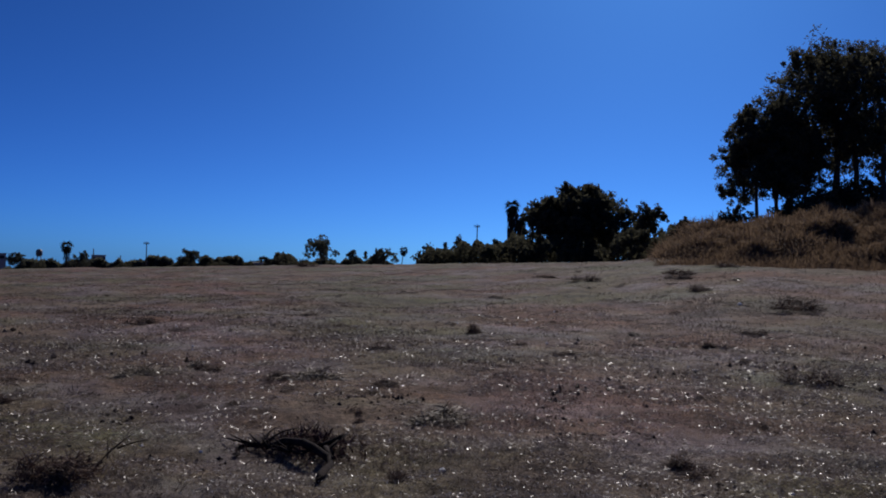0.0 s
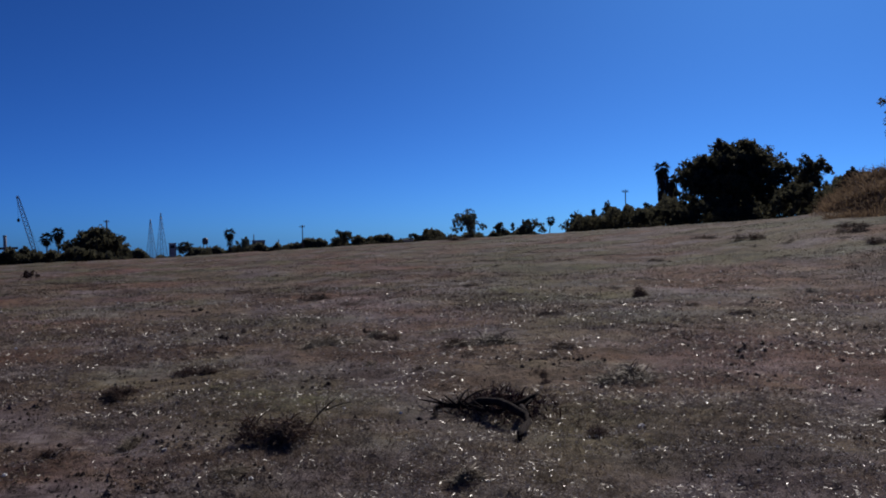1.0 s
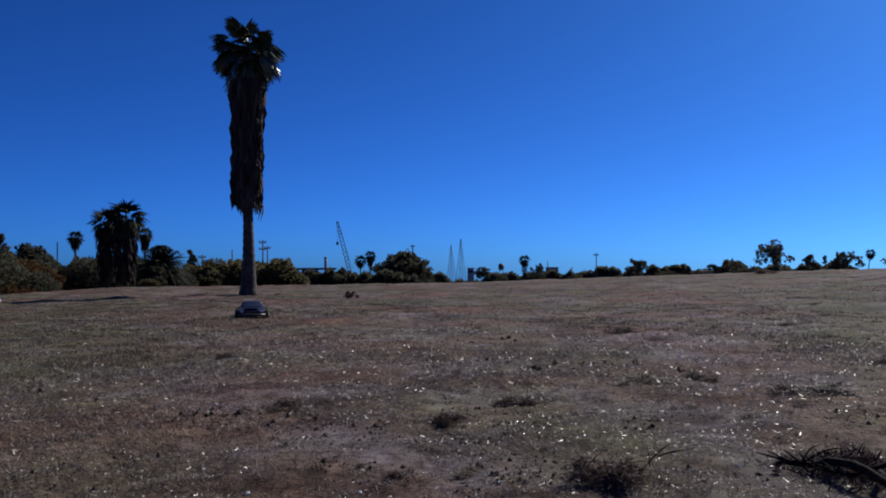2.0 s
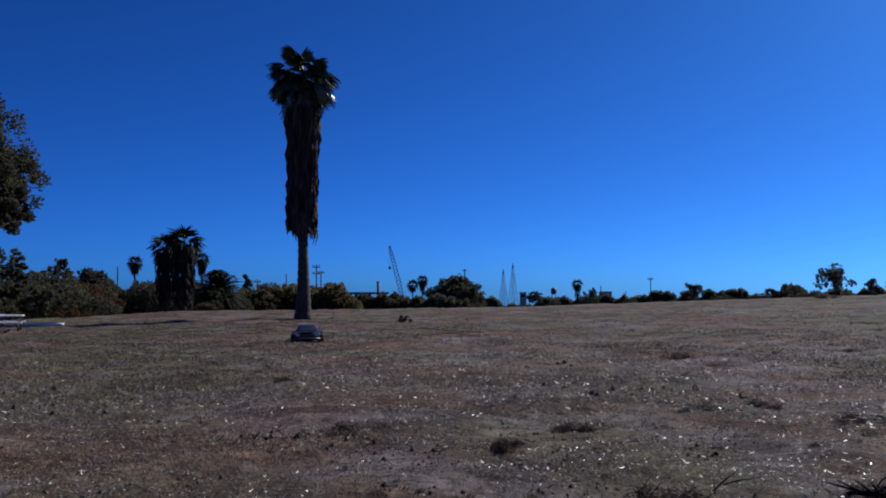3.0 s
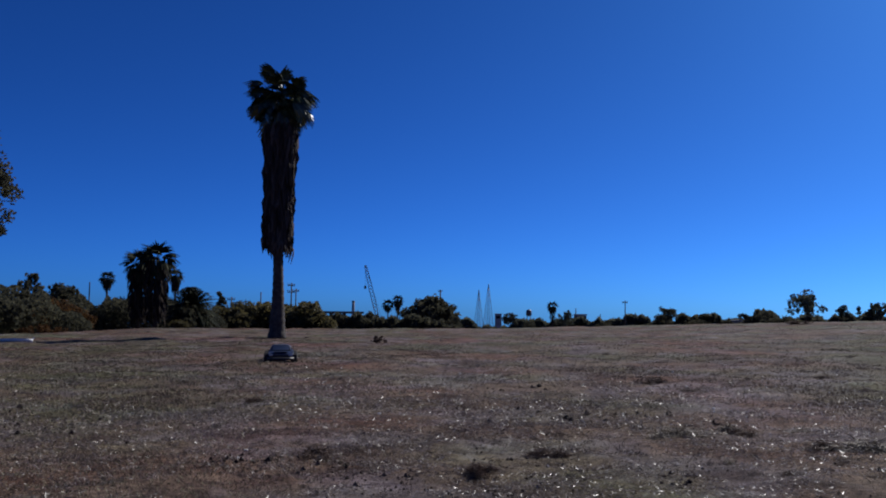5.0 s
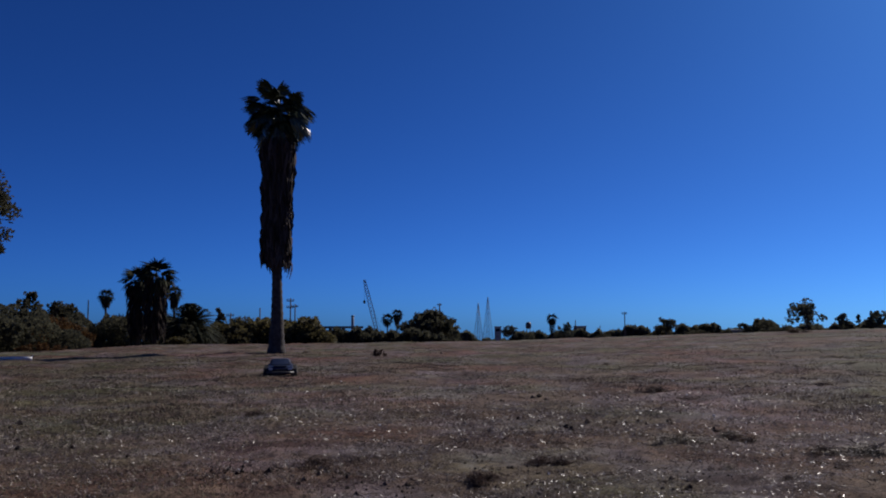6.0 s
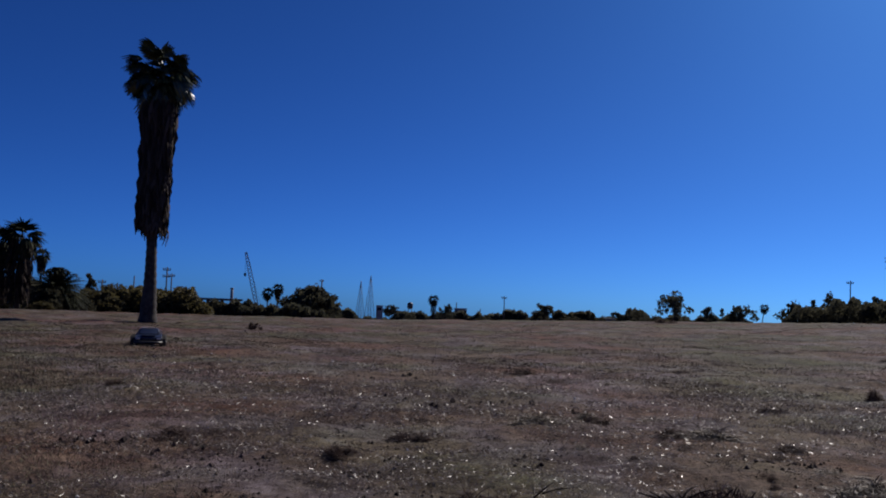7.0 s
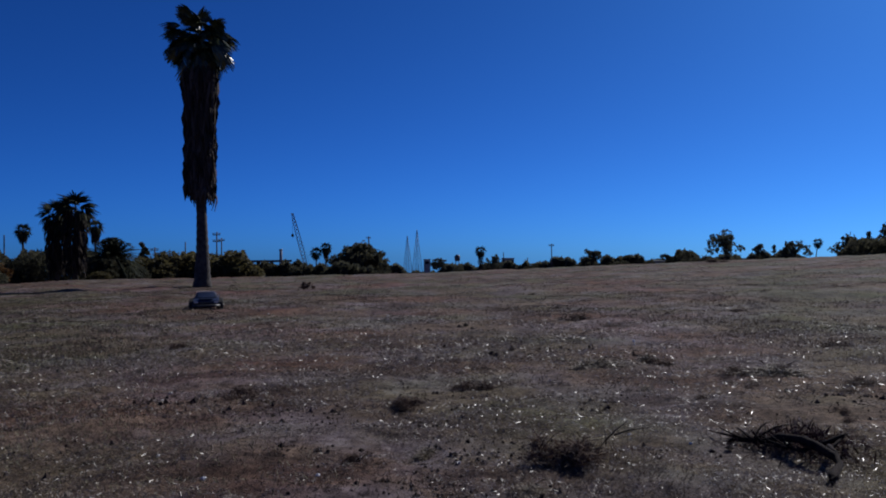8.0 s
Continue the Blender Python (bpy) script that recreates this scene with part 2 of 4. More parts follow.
def land(x, y):
    """Height of the ground: a level field that swells to its far edge and falls away behind it, with a bank to one side."""
    x, y = np.asarray(x, float), np.asarray(y, float)
    bearing, r = np.degrees(np.arctan2(-x, y)), np.hypot(x, y)
    lift = np.tan(np.radians(np.interp(bearing, EDGE_BEARING, EDGE_LIFT)))
    edge = np.interp(bearing, EDGE_AT_BEARING, EDGE_AT)
    at_edge = EYE + edge * lift
    z = at_edge * smooth((r - 8) / (edge - 8))
    past = np.clip(r - edge, 0, 4000)
    z = np.where(r > edge, at_edge + past * (np.minimum(lift, 0) - 0.004), z)
    z = z + np.interp(bearing, BERM_BEARING, BERM) * smooth((r - 25) / 7.0)
    calm = np.exp(-r / 30.0)
    z = z + calm * (0.05 * (rough_noise(x, y, 0.45, 1) - 0.5) + 0.04 * (rough_noise(x, y, 2.1, 2) - 0.5) + 0.04 * (rough_noise(x, y, 7.0, 3) - 0.5) + 0.012 * (rough_noise(x, y, 17.0, 4) - 0.5))
    z = z + 0.075 * smooth((r - 6) / 10) * (rough_noise(x, y, 1.1, 5) - 0.5) + 0.05 * smooth((r - 6) / 10) * (rough_noise(x, y, 2.4, 6) - 0.5)
    return z


def land_at(x, y):
    return float(land(np.array([x]), np.array([y]))[0])


def mesh_from(name, verts, faces, mat, flat=True):
    me = bpy.data.meshes.new(name)
    verts, faces = np.asarray(verts, np.float32), np.asarray(faces, np.int32)
    k = faces.shape[1]
    me.vertices.add(len(verts)), me.loops.add(faces.size), me.polygons.add(len(faces))
    me.vertices.foreach_set("co", verts.ravel())
    me.loops.foreach_set("vertex_index", faces.ravel())
    me.polygons.foreach_set("loop_start", np.arange(0, faces.size, k, dtype=np.int32))
    me.polygons.foreach_set("use_smooth", np.full(len(faces), not flat))
    me.update(calc_edges=True)
    me.materials.append(mat)
    return me


def part(name, data, material_, parent, label=""):
    """One mesh under a thing; data: a bmesh or a ready mesh."""
    if isinstance(data, bmesh.types.BMesh):
        me = bpy.data.meshes.new(name)
        data.to_mesh(me)
        data.free()
        me.materials.append(material_)
    else:
        me = data
    ob = new(name, me)
    ob.parent = parent
    return tagged(ob, label)


def thing(name, x, y, z, label, category, group="", turn=0.0):
    ob = new(name)
    ob.matrix_world = pose(x, y, z, 0, 0, turn)
    ob.empty_display_size = 0.2
    return tagged(ob, label, category, group)


def spot(bearing, dist):
    b_ = radians(bearing)
    return -math.sin(b_) * dist, math.cos(b_) * dist


def build_ground():
    rings = np.concatenate([[0.6, 1.2], np.geomspace(1.8, 60, 260), np.geomspace(64, 3500, 50)])
    n = 680
    a = np.linspace(0, 2 * np.pi, n, endpoint=False)
    x, y = np.outer(rings, np.sin(a)), np.outer(rings, np.cos(a))
    z = land(x, y)
    verts = np.concatenate([[[0, 0, land_at(0, 0)]], np.stack([x, y, z], -1).reshape(-1, 3)])
    i = np.arange(len(rings) - 1)[:, None] * n + 1
    j = np.arange(n)[None, :]
    k = (j + 1) % n
    quads = np.stack([i + j, i + k, i + n + k, i + n + j], -1).reshape(-1, 4)[:, ::-1]
    me = bpy.data.meshes.new("ground")
    first = np.stack([np.zeros(n, int), 1 + k[0], 1 + j[0]], -1)
    me.from_pydata([tuple(v) for v in verts.tolist()], [], [tuple(f) for f in first[:, ::-1].tolist()] + [tuple(q) for q in quads.tolist()])
    me.polygons.foreach_set("use_smooth", np.ones(len(me.polygons), bool))
    if me.polygons[0].normal.z < 0:
        me.flip_normals()
    me.materials.append(FIELD)
    tagged(new("ground", me), "dry trampled field of straw litter and bare soil", "ground", kind="structure")


build_ground()


# ---- straw litter and grass, too many to count ----
def blades(rng, x, y, z, length, width, lean, curl=0.0, bent=True):
    """Narrow strips, one tapered quad each, or two where bent. lean: 0 lies flat, 1 stands up."""
    n = len(x)
    a = rng.uniform(0, 2 * np.pi, n)
    up = np.clip(lean, 0, 1) * np.pi / 2
    d = np.stack([np.cos(a) * np.cos(up), np.sin(a) * np.cos(up), np.sin(up)], -1)
    t = rng.uniform(0, np.pi, n)
    s0 = np.stack([-np.sin(a), np.cos(a), np.zeros(n)], -1)
    s1 = np.cross(d, s0)
    side = s0 * np.cos(t)[:, None] + s1 * np.sin(t)[:, None]
    base = np.stack([x, y, z], -1)
    mid = base + d * (length * 0.55)[:, None]
    tip = base + d * length[:, None]
    tip[:, 2] -= curl * length
    w = side * (width / 2)[:, None]
    if not bent:
        v = np.stack([base - w, base + w, tip + w * 0.4, tip - w * 0.4], 1).reshape(-1, 3)
        return v, np.arange(n)[:, None] * 4 + np.array([[0, 1, 2, 3]])
    v = np.stack([base - w, base + w, mid + w, mid - w, tip + w * 0.3, tip - w * 0.3], 1).reshape(-1, 3)
    o = np.arange(n)[:, None] * 6
    f = np.concatenate([o + np.array([[0, 1, 2, 3]]), o + np.array([[3, 2, 4, 5]])])
    return v, f


def fan_points(rng, n, r0, r1, power, b0=-64, b1=44):
    u = rng.uniform(0, 1, n)
    k = 1 - power
    r = (r0 ** k + u * (r1 ** k - r0 ** k)) ** (1 / k)
    b_ = np.radians(rng.uniform(b0, b1, n))
    return -np.sin(b_) * r, np.cos(b_) * r, r


def build_litter():
    rng = np.random.default_rng(4)
    x, y, r = fan_points(rng, 430000, 2.0, 24, 1.75)
    keep = (0.45 * rough_noise(x, y, 1.1, 11) + 0.35 * rough_noise(x, y, 3.1, 12) + 0.2 * rough_noise(x, y, 9.0, 13)) > rng.uniform(0.43, 0.58, len(x)) + 0.014 * np.clip(r - 7, 0, 12) - 0.06 * np.clip(6 - r, 0, 2)
    x, y, r = x[keep], y[keep], r[keep]
    grow = np.clip(r / 5, 0.7, 1.7)
    length = np.minimum(rng.lognormal(-4.15, 0.45, len(x)), 0.036) * grow ** 0.7
    width = rng.uniform(0.0014, 0.0042, len(x)) * grow
    lean = np.clip(rng.normal(0.12, 0.18, len(x)), -0.02, 0.8)
    v, f = blades(rng, x, y, land(x, y) + rng.uniform(0.001, 0.012, len(x)), length, width, lean, bent=False)
    tagged(new("straw_litter", mesh_from("straw_litter", v, f, STRAW)), "loose dry straw and chaff scattered over bare soil", "straw", kind="stuff")


def build_turf():
    rng = np.random.default_rng(5)
    x, y, r = fan_points(rng, 330000, 2.0, 40, 0.25)
    m = 0.45 * rough_noise(x, y, 0.55, 21) + 0.55 * rough_noise(x, y, 2.3, 22)
    keep = m > rng.uniform(0.5, 0.72, len(x)) - 0.02 * np.clip(r - 7, 0, 9) + 0.08 * np.clip(6 - r, 0, 4)
    x, y, r = x[keep], y[keep], r[keep]
    grow = np.clip(r / 7, 0.8, 1.9)
    length = rng.uniform(0.012, 0.04, len(x)) * grow ** 0.5
    width = rng.uniform(0.002, 0.005, len(x)) * grow
    lean = np.clip(rng.normal(0.42, 0.25, len(x)) - 0.010 * np.clip(r - 6, 0, 16), 0, 1)
    v, f = blades(rng, x, y, land(x, y) - 0.004, length, width, lean, 0.1, False)
    tagged(new("dry_grass", mesh_from("dry_grass", v, f, TURF)), "short trampled dry grass in brown and olive patches", "grass", kind="stuff")


def build_brush():
    rng = np.random.default_rng(6)
    x, y, r = fan_points(rng, 130000, 24.5, 35, 0.0001, -66, -41.2)
    m = 0.5 * rough_noise(x, y, 0.5, 31) + 0.5 * rough_noise(x, y, 1.4, 32)
    keep = m > rng.uniform(0.3, 0.62, len(x))
    x, y, r = x[keep], y[keep], r[keep]
    tall = 0.22 + 1.1 * np.clip(0.6 * rough_noise(x, y, 0.5, 33) + 0.4 * rough_noise(x, y, 1.6, 34) - 0.25, 0, 1)
    v, f = blades(rng, x, y, land(x, y) - 0.02, tall * rng.uniform(0.5, 1.1, len(x)) * smooth((r - 24) / 3), rng.uniform(0.010, 0.030, len(x)), np.clip(rng.normal(0.55, 0.25, len(x)), 0.05, 1), 0.25, False)
    tagged(new("golden_brush", mesh_from("golden_brush", v, f, BRUSH)), "tall golden-brown dry grass on the bank", "grass", kind="stuff")


def build_lawn():
    rng = np.random.default_rng(7)
    x, y, r = fan_points(rng, 240000, 2.6, 30, 0.25, 2, 46)
    m = 0.6 * rough_noise(x, y, 0.35, 41) + 0.4 * rough_noise(x, y, 1.7, 42) + 0.014 * (np.degrees(np.arctan2(-x, y)) - 10)
    keep = m > rng.uniform(0.45, 0.85, len(x)) + 0.05 * np.clip(5 - r, 0, 3)
    x, y, r = x[keep], y[keep], r[keep]
    grow = np.clip(r / 7, 0.8, 1.8)
    v, f = blades(rng, x, y, land(x, y) - 0.004, rng.uniform(0.012, 0.04, len(x)) * grow ** 0.5, rng.uniform(0.002, 0.005, len(x)) * grow, np.clip(rng.normal(0.45, 0.25, len(x)) - 0.010 * np.clip(r - 6, 0, 16), 0, 1), 0.1, False)
    tagged(new("thin_lawn", mesh_from("thin_lawn", v, f, LAWN)), "thin olive-green grass among the straw", "grass", kind="stuff")


def build_glint_chaff():
    """Bright flat chips of dead leaf, in drifts; near-white to stand for glints."""
    rng = np.random.default_rng(14)
    x, y, r = fan_points(rng, 130000, 2.2, 14, 1.2, -60, 34)
    # more painted glints towards the sun's side
    m = 0.5 * rough_noise(x, y, 0.7, 51) + 0.5 * rough_noise(x, y, 4.0, 52) - 0.0055 * np.degrees(np.arctan2(-x, y))
    keep = m > rng.uniform(0.58, 0.86, len(x)) - 0.05 * np.clip(4.6 - r, 0, 1.4)
    x, y, r = x[keep], y[keep], r[keep]
    v, f = blades(rng, x, y, land(x, y) + 0.012, rng.uniform(0.003, 0.009, len(x)) * np.clip(r / 6, 0.7, 1.2), rng.uniform(0.0016, 0.0036, len(x)) * np.clip(r / 6, 0.7, 1.2), np.clip(rng.normal(0.3, 0.35, len(x)), -0.1, 0.9), bent=False)
    tagged(new("glint_chaff", mesh_from("glint_chaff", v, f, GLINT_CHAFF)), "chips of dead leaf and chaff, whitened as sun glints", "chaff", kind="stuff")


def build_gap_clods():
    """Small dark lumps, added to stand for the shaded gaps between straws."""
    rng = np.random.default_rng(15)
    x, y, r = fan_points(rng, 44000, 2.2, 22, 1.1)
    m = 0.5 * rough_noise(x, y, 0.8, 61) + 0.5 * rough_noise(x, y, 3.0, 62)
    keep = m > rng.uniform(0.55, 0.95, len(x)) + 0.03 * np.clip(r - 6, 0, 9)
    x, y, r = x[keep], y[keep], r[keep]
    n = len(x)
    s = np.minimum(rng.lognormal(-4.95, 0.5, n), 0.022) * np.clip(r / 5, 0.8, 1.5)
    dirs = np.array([(1, 0, 0), (0, 1, 0), (-1, 0, 0), (0, -1, 0), (0, 0, 0.9), (0, 0, -0.5)], float)
    v = dirs[None] * rng.uniform(0.6, 1.5, (n, 6, 1)) * s[:, None, None]
    a = rng.uniform(0, 6.28, n)
    vx = v[..., 0] * np.cos(a)[:, None] - v[..., 1] * np.sin(a)[:, None]
    vy = v[..., 0] * np.sin(a)[:, None] + v[..., 1] * np.cos(a)[:, None]
    v = np.stack([vx + x[:, None], vy + y[:, None], v[..., 2] + (land(x, y) + 0.25 * s)[:, None]], -1).reshape(-1, 3)
    tri = np.array([(0, 1, 4), (1, 2, 4), (2, 3, 4), (3, 0, 4), (1, 0, 5), (2, 1, 5), (3, 2, 5), (0, 3, 5)])
    f = (np.arange(n)[:, None, None] * 6 + tri[None]).reshape(-1, 3)
    tagged(new("gap_clods", mesh_from("gap_clods", v, f, GAP_CLOD)), "small dark lumps standing for shaded gaps in the straw", "soil", kind="stuff")


def build_reeds():
    """Soft clumps of brown standing grass, in patches."""
    rng = np.random.default_rng(16)
    x, y, r = fan_points(rng, 420000, 2.2, 40, 0.15, -60, 32)
    m = 0.5 * rough_noise(x, y, 0.6, 71) + 0.3 * rough_noise(x, y, 2.0, 72) + 0.2 * rough_noise(x, y, 7.0, 73)
    keep = m > rng.uniform(0.54, 0.68, len(x)) + 0.03 * np.clip(5 - r, 0, 3) - 0.014 * np.clip(r - 8, 0, 13)
    x, y, r = x[keep], y[keep], r[keep]
    grow = np.clip(r / 7, 0.7, 1.6)
    tall = np.clip((0.5 * rough_noise(x, y, 0.6, 71) + 0.3 * rough_noise(x, y, 2.0, 72) + 0.2) * 1.3 - 0.4, 0.2, 1)
    v, f = blades(rng, x, y, land(x, y) - 0.004, rng.uniform(0.02, 0.075, len(x)) * grow ** 0.4 * tall, rng.uniform(0.0015, 0.004, len(x)) * grow, np.clip(rng.normal(0.6, 0.22, len(x)), 0, 1), 0.12, False)
    tagged(new("brown_grass", mesh_from("brown_grass", v, f, REED)), "patches of soft reddish-brown standing grass", "grass", kind="stuff")


def build_thatch(seed, count, mat, rise, label):
    """Low matted tufts of trampled straw or weed, with earth bare between them."""
    rng = np.random.default_rng(seed)
    cx, cy, cr = fan_points(rng, count, 2.2, 16, 1.45, -62, 42)
    m = 0.5 * rough_noise(cx, cy, 0.8, seed) + 0.5 * rough_noise(cx, cy, 2.6, seed + 1)
    keep = m > rng.uniform(0.44, 0.56, len(cx))
    cx, cy, cr = cx[keep], cy[keep], cr[keep]
    wide = np.minimum(rng.lognormal(-3.3, 0.5, len(cx)), 0.10) * np.clip(cr / 5, 0.8, 1.5)
    k = np.repeat(np.arange(len(cx)), 32)
    u = rng.normal(size=(len(k), 2)) * wide[k][:, None]
    x, y = cx[k] + u[:, 0], cy[k] + u[:, 1]
    crest = np.exp(-(u ** 2).sum(1) / (1.6 * wide[k] ** 2))
    grow = np.clip(cr[k] / 5, 0.8, 1.6)
    v, f = blades(rng, x, y, land(x, y) - 0.003 + rise * wide[k] * crest * rng.uniform(0, 1, len(k)), rng.uniform(0.010, 0.034, len(k)) * grow ** 0.6, rng.uniform(0.0014, 0.0036, len(k)) * grow, np.clip(rng.normal(0.28, 0.26, len(k)), -0.05, 0.9), 0.15, False)
    tagged(new("straw_thatch", mesh_from("straw_thatch", v, f, mat)), label, "straw", kind="stuff")


build_thatch(81, 13000, THATCH, 0.45, "matted tufts of trampled pale straw over dark earth")
build_thatch(91, 4400, DARK_THATCH, 0.5, "dark brown matted tufts of dead weed in the straw")
build_reeds()
build_glint_chaff()
build_gap_clods()
build_litter()
build_lawn()
build_turf()
build_brush()


# ---- trees and shrubs ----
def leaves(rng, centres, size, flat=0.0):
    """Small folded leaf cards at the centres, turned at random."""
    n = len(centres)
    d = rng.normal(size=(n, 3))
    d[:, 2] *= 1 - flat
    d /= np.linalg.norm(d, axis=1)[:, None]
    e = np.cross(d, rng.normal(size=(n, 3)))
    e /= np.linalg.norm(e, axis=1)[:, None]
    s = (size * rng.uniform(0.6, 1.4, n))[:, None]
    nrm = np.cross(d, e) * s * 0.25
    v = np.stack([centres - d * s, centres + e * s * 0.55 + nrm, centres + d * s * 1.1, centres - e * s * 0.55 + nrm], 1).reshape(-1, 3)
    o = np.arange(n)[:, None] * 4
    return v, np.concatenate([o + np.array([[0, 1, 2]]), o + np.array([[0, 2, 3]])])


def crown_points(rng, half, low, high, lobes, n, shape):
    """Points in a crown made of many uneven clumps. shape: how wide the crown is at height 0..1."""
    h = rng.uniform(0.06, 0.96, lobes)
    a = rng.uniform(0, 2 * np.pi, lobes)
    wide = np.interp(h, np.linspace(0, 1, len(shape)), shape)
    rad = half * np.minimum(0.5, rng.uniform(0.18, 0.42, lobes))
    tall = high - low
    rad = np.minimum(rad, tall * 0.3)
    ring = np.maximum(half * wide - rad * 0.8, 0) * np.sqrt(rng.uniform(0.05, 1, lobes))
    c = np.stack([np.cos(a) * ring, np.sin(a) * ring, low + rad * 0.7 + h * np.maximum(tall - 1.5 * rad, 0.01)], -1)
    twigs = 14               # small leafy clumps on the skin of each lobe
    d = rng.normal(size=(lobes, twigs, 3))
    d /= np.linalg.norm(d, axis=2)[..., None]
    d *= rng.uniform(0.35, 1.0, (lobes, twigs, 1))
    d[..., 2] *= 0.85
    tips = (c[:, None] + d * rad[:, None, None]).reshape(-1, 3)
    size = np.repeat(rad, twigs) * rng.uniform(0.16, 0.36, lobes * twigs)
    k = rng.integers(0, lobes * twigs, n)
    d = rng.normal(size=(n, 3))
    d /= np.linalg.norm(d, axis=1)[:, None]
    d *= (rng.uniform(0, 1, n) ** 0.45)[:, None] * rng.uniform(0.8, 1.15, n)[:, None]
    return tips[k] + d * size[k][:, None], c


def tube(bm, pts, radii, sides=7):
    """A tapered round limb through the points."""
    rings = []
    for i, p_ in enumerate(pts):
        q = Vector(pts[min(i + 1, len(pts) - 1)]) - Vector(pts[max(i - 1, 0)])
        q.normalize()
        u = q.orthogonal().normalized()
        w = q.cross(u)
        rings.append([bm.verts.new(Vector(p_) + (u * math.cos(2 * math.pi * k / sides) + w * math.sin(2 * math.pi * k / sides)) * radii[i]) for k in range(sides)])
    for r0, r1 in zip(rings, rings[1:]):
        for k in range(sides):
            bm.faces.new((r0[k], r0[(k + 1) % sides], r1[(k + 1) % sides], r1[k])).smooth = True
    bm.faces.new(rings[-1])
    bm.faces.new(rings[0][::-1])


def limb(rng, a, c, bend=0.12, steps=4):
    a, c = Vector(a), Vector(c)
    off = Vector(rng.normal(size=3)) * (c - a).length * bend
    return [a.lerp(c, s / steps) + off * math.sin(math.pi * s / steps) for s in range(steps + 1)]


SHAPES = {
    "round": (0.75, 0.95, 1.0, 0.92, 0.75, 0.4), "cone": (1.0, 0.9, 0.7, 0.5, 0.3, 0.1), "airy": (0.7, 1.0, 0.85, 0.6, 0.75, 0.5),
    "shrub": (1.0, 1.0, 0.95, 0.85, 0.65, 0.35), "shade": (0.7, 0.95, 1.0, 0.95, 0.8, 0.5), "mound": (1.0, 0.95, 0.85, 0.7, 0.5, 0.25),
}


def tree(name, seed, bearing, dist, top, foot, wide, shape, mat, label, category, amount, leaf, trunk=True, stems=1, lobes=26):
    rng = np.random.default_rng(seed)
    x, y = spot(bearing, dist)
    z = land_at(x, y) - 0.03
    high = top - z
    low = (foot - z) if foot is not None else (0.0 if not trunk else 0.16 * high)
    ob = thing(name, x, y, z, label, category)
    if dist < 64:
        amount, leaf = int(amount * 1.9), leaf * 0.66
    pts, hubs = crown_points(rng, wide * 0.62, low, high, lobes, amount, SHAPES[shape])
    if trunk:
        bm = bmesh.new()
        r = max(0.017 * high, 0.04)
        for s in range(stems):
            base = Vector((rng.uniform(-0.2, 0.2) * wide * (stems > 1), rng.uniform(-0.1, 0.1) * wide * (stems > 1), 0))
            fork = base * 0.8 + Vector((rng.normal() * 0.03 * high, rng.normal() * 0.03 * high, low + (high - low) * 0.3))
            tube(bm, limb(rng, base, fork, 0.05), [r, r * 0.85, r * 0.75, r * 0.66, r * 0.6])
            for h in hubs[rng.permutation(len(hubs))[: 9 if amount > 6000 else 5]]:
                tube(bm, limb(rng, fork, Vector(h)), [r * 0.5, r * 0.4, r * 0.3, r * 0.2, r * 0.1], 5)
        part("trunk", bm, BARK_DARK, ob)
    v, f = leaves(rng, pts, leaf)
    part("crown", mesh_from("crown", v, f, mat), mat, ob)
    return ob


# bearing, distance, top, underside of the crown (None: near the ground), width
SHADE = [(-47.6, 42, 8.5, 3.4, 4.5), (-51.7, 44, 11.7, 4.7, 6.9), (32.3, 34, 7.8, 2.2, 5.0)]
for i, row in enumerate(SHADE):
    tree("tree", 100 + i, *row, "shade", LEAF_DARK, "tall dark leafy tree with bare lower stems" if i < 2 else "tall dark leafy tree beside the shrubs", "tree", 26000, 0.10, stems=2 + (i < 2), lobes=64 if i < 2 else 34)
tree("tree", 109, -54.8, 43, 11.3, 4.4, 6.4, "shade", LEAF_DARK, "tall dark leafy tree on the grassy bank", "tree", 12000, 0.085, stems=2, lobes=40)
tree("tree", 110, 35.6, 35, 8.6, 2.0, 5.0, "shade", LEAF_DARK, "tall dark leafy tree beside the shrubs", "tree", 12000, 0.085, stems=2, lobes=40)

ROUND = [
    (-36.3, 50, 5.6, None, 5.2), (-40.6, 48, 4.4, None, 2.5), (-38.8, 49, 4.2, None, 2.2), (11.0, 80, 1.7, None, 1.7), (16.4, 80, 2.4, None, 1.2),
    (-11.8, 160, 2.3, None, 3.9), (27.3, 50, 2.7, None, 1.8), (25.5, 55, 2.3, None, 2.8), (-34.0, 52, 4.0, None, 2.2),
]
for i, row in enumerate(ROUND):
    big = row[4] > 4.5
    tree("tree", 120 + i, *row, "round", LEAF_DARK, "broad dark round-topped tree at the field's edge" if big else "small dark round-topped tree behind the field", "tree", 12000 if big else 2200, 0.02 * row[4] + 0.07, lobes=52 if big else 20)

tree("tree", 139, 3.0, 150, 3.4, None, 10.0, "mound", LEAF_DARK, "broad dark domed tree beyond the field", "tree", 9000, 0.24, lobes=70)

AIRY = [
    (-19.8, 170, 5.8, None, 7.2), (29.7, 46, 2.9, None, 1.9), (-16.3, 160, 1.0, -0.3, 2.6), (-42.9, 44, 3.3, None, 1.6), (-31.4, 60, 2.5, None, 1.7),
    (-21.8, 160, 2.7, None, 3.0), (-23.9, 160, 3.2, None, 5.3), (-5.5, 220, 1.5, None, 5.1), (-2.0, 240, 0.6, None, 6.3),
]
for i, row in enumerate(AIRY):
    tree("tree", 140 + i, *row, "airy", LEAF_GREY, "loose grey-green tree with gaps in its crown", "tree", 3400, 0.016 * row[4] + 0.06, lobes=15)

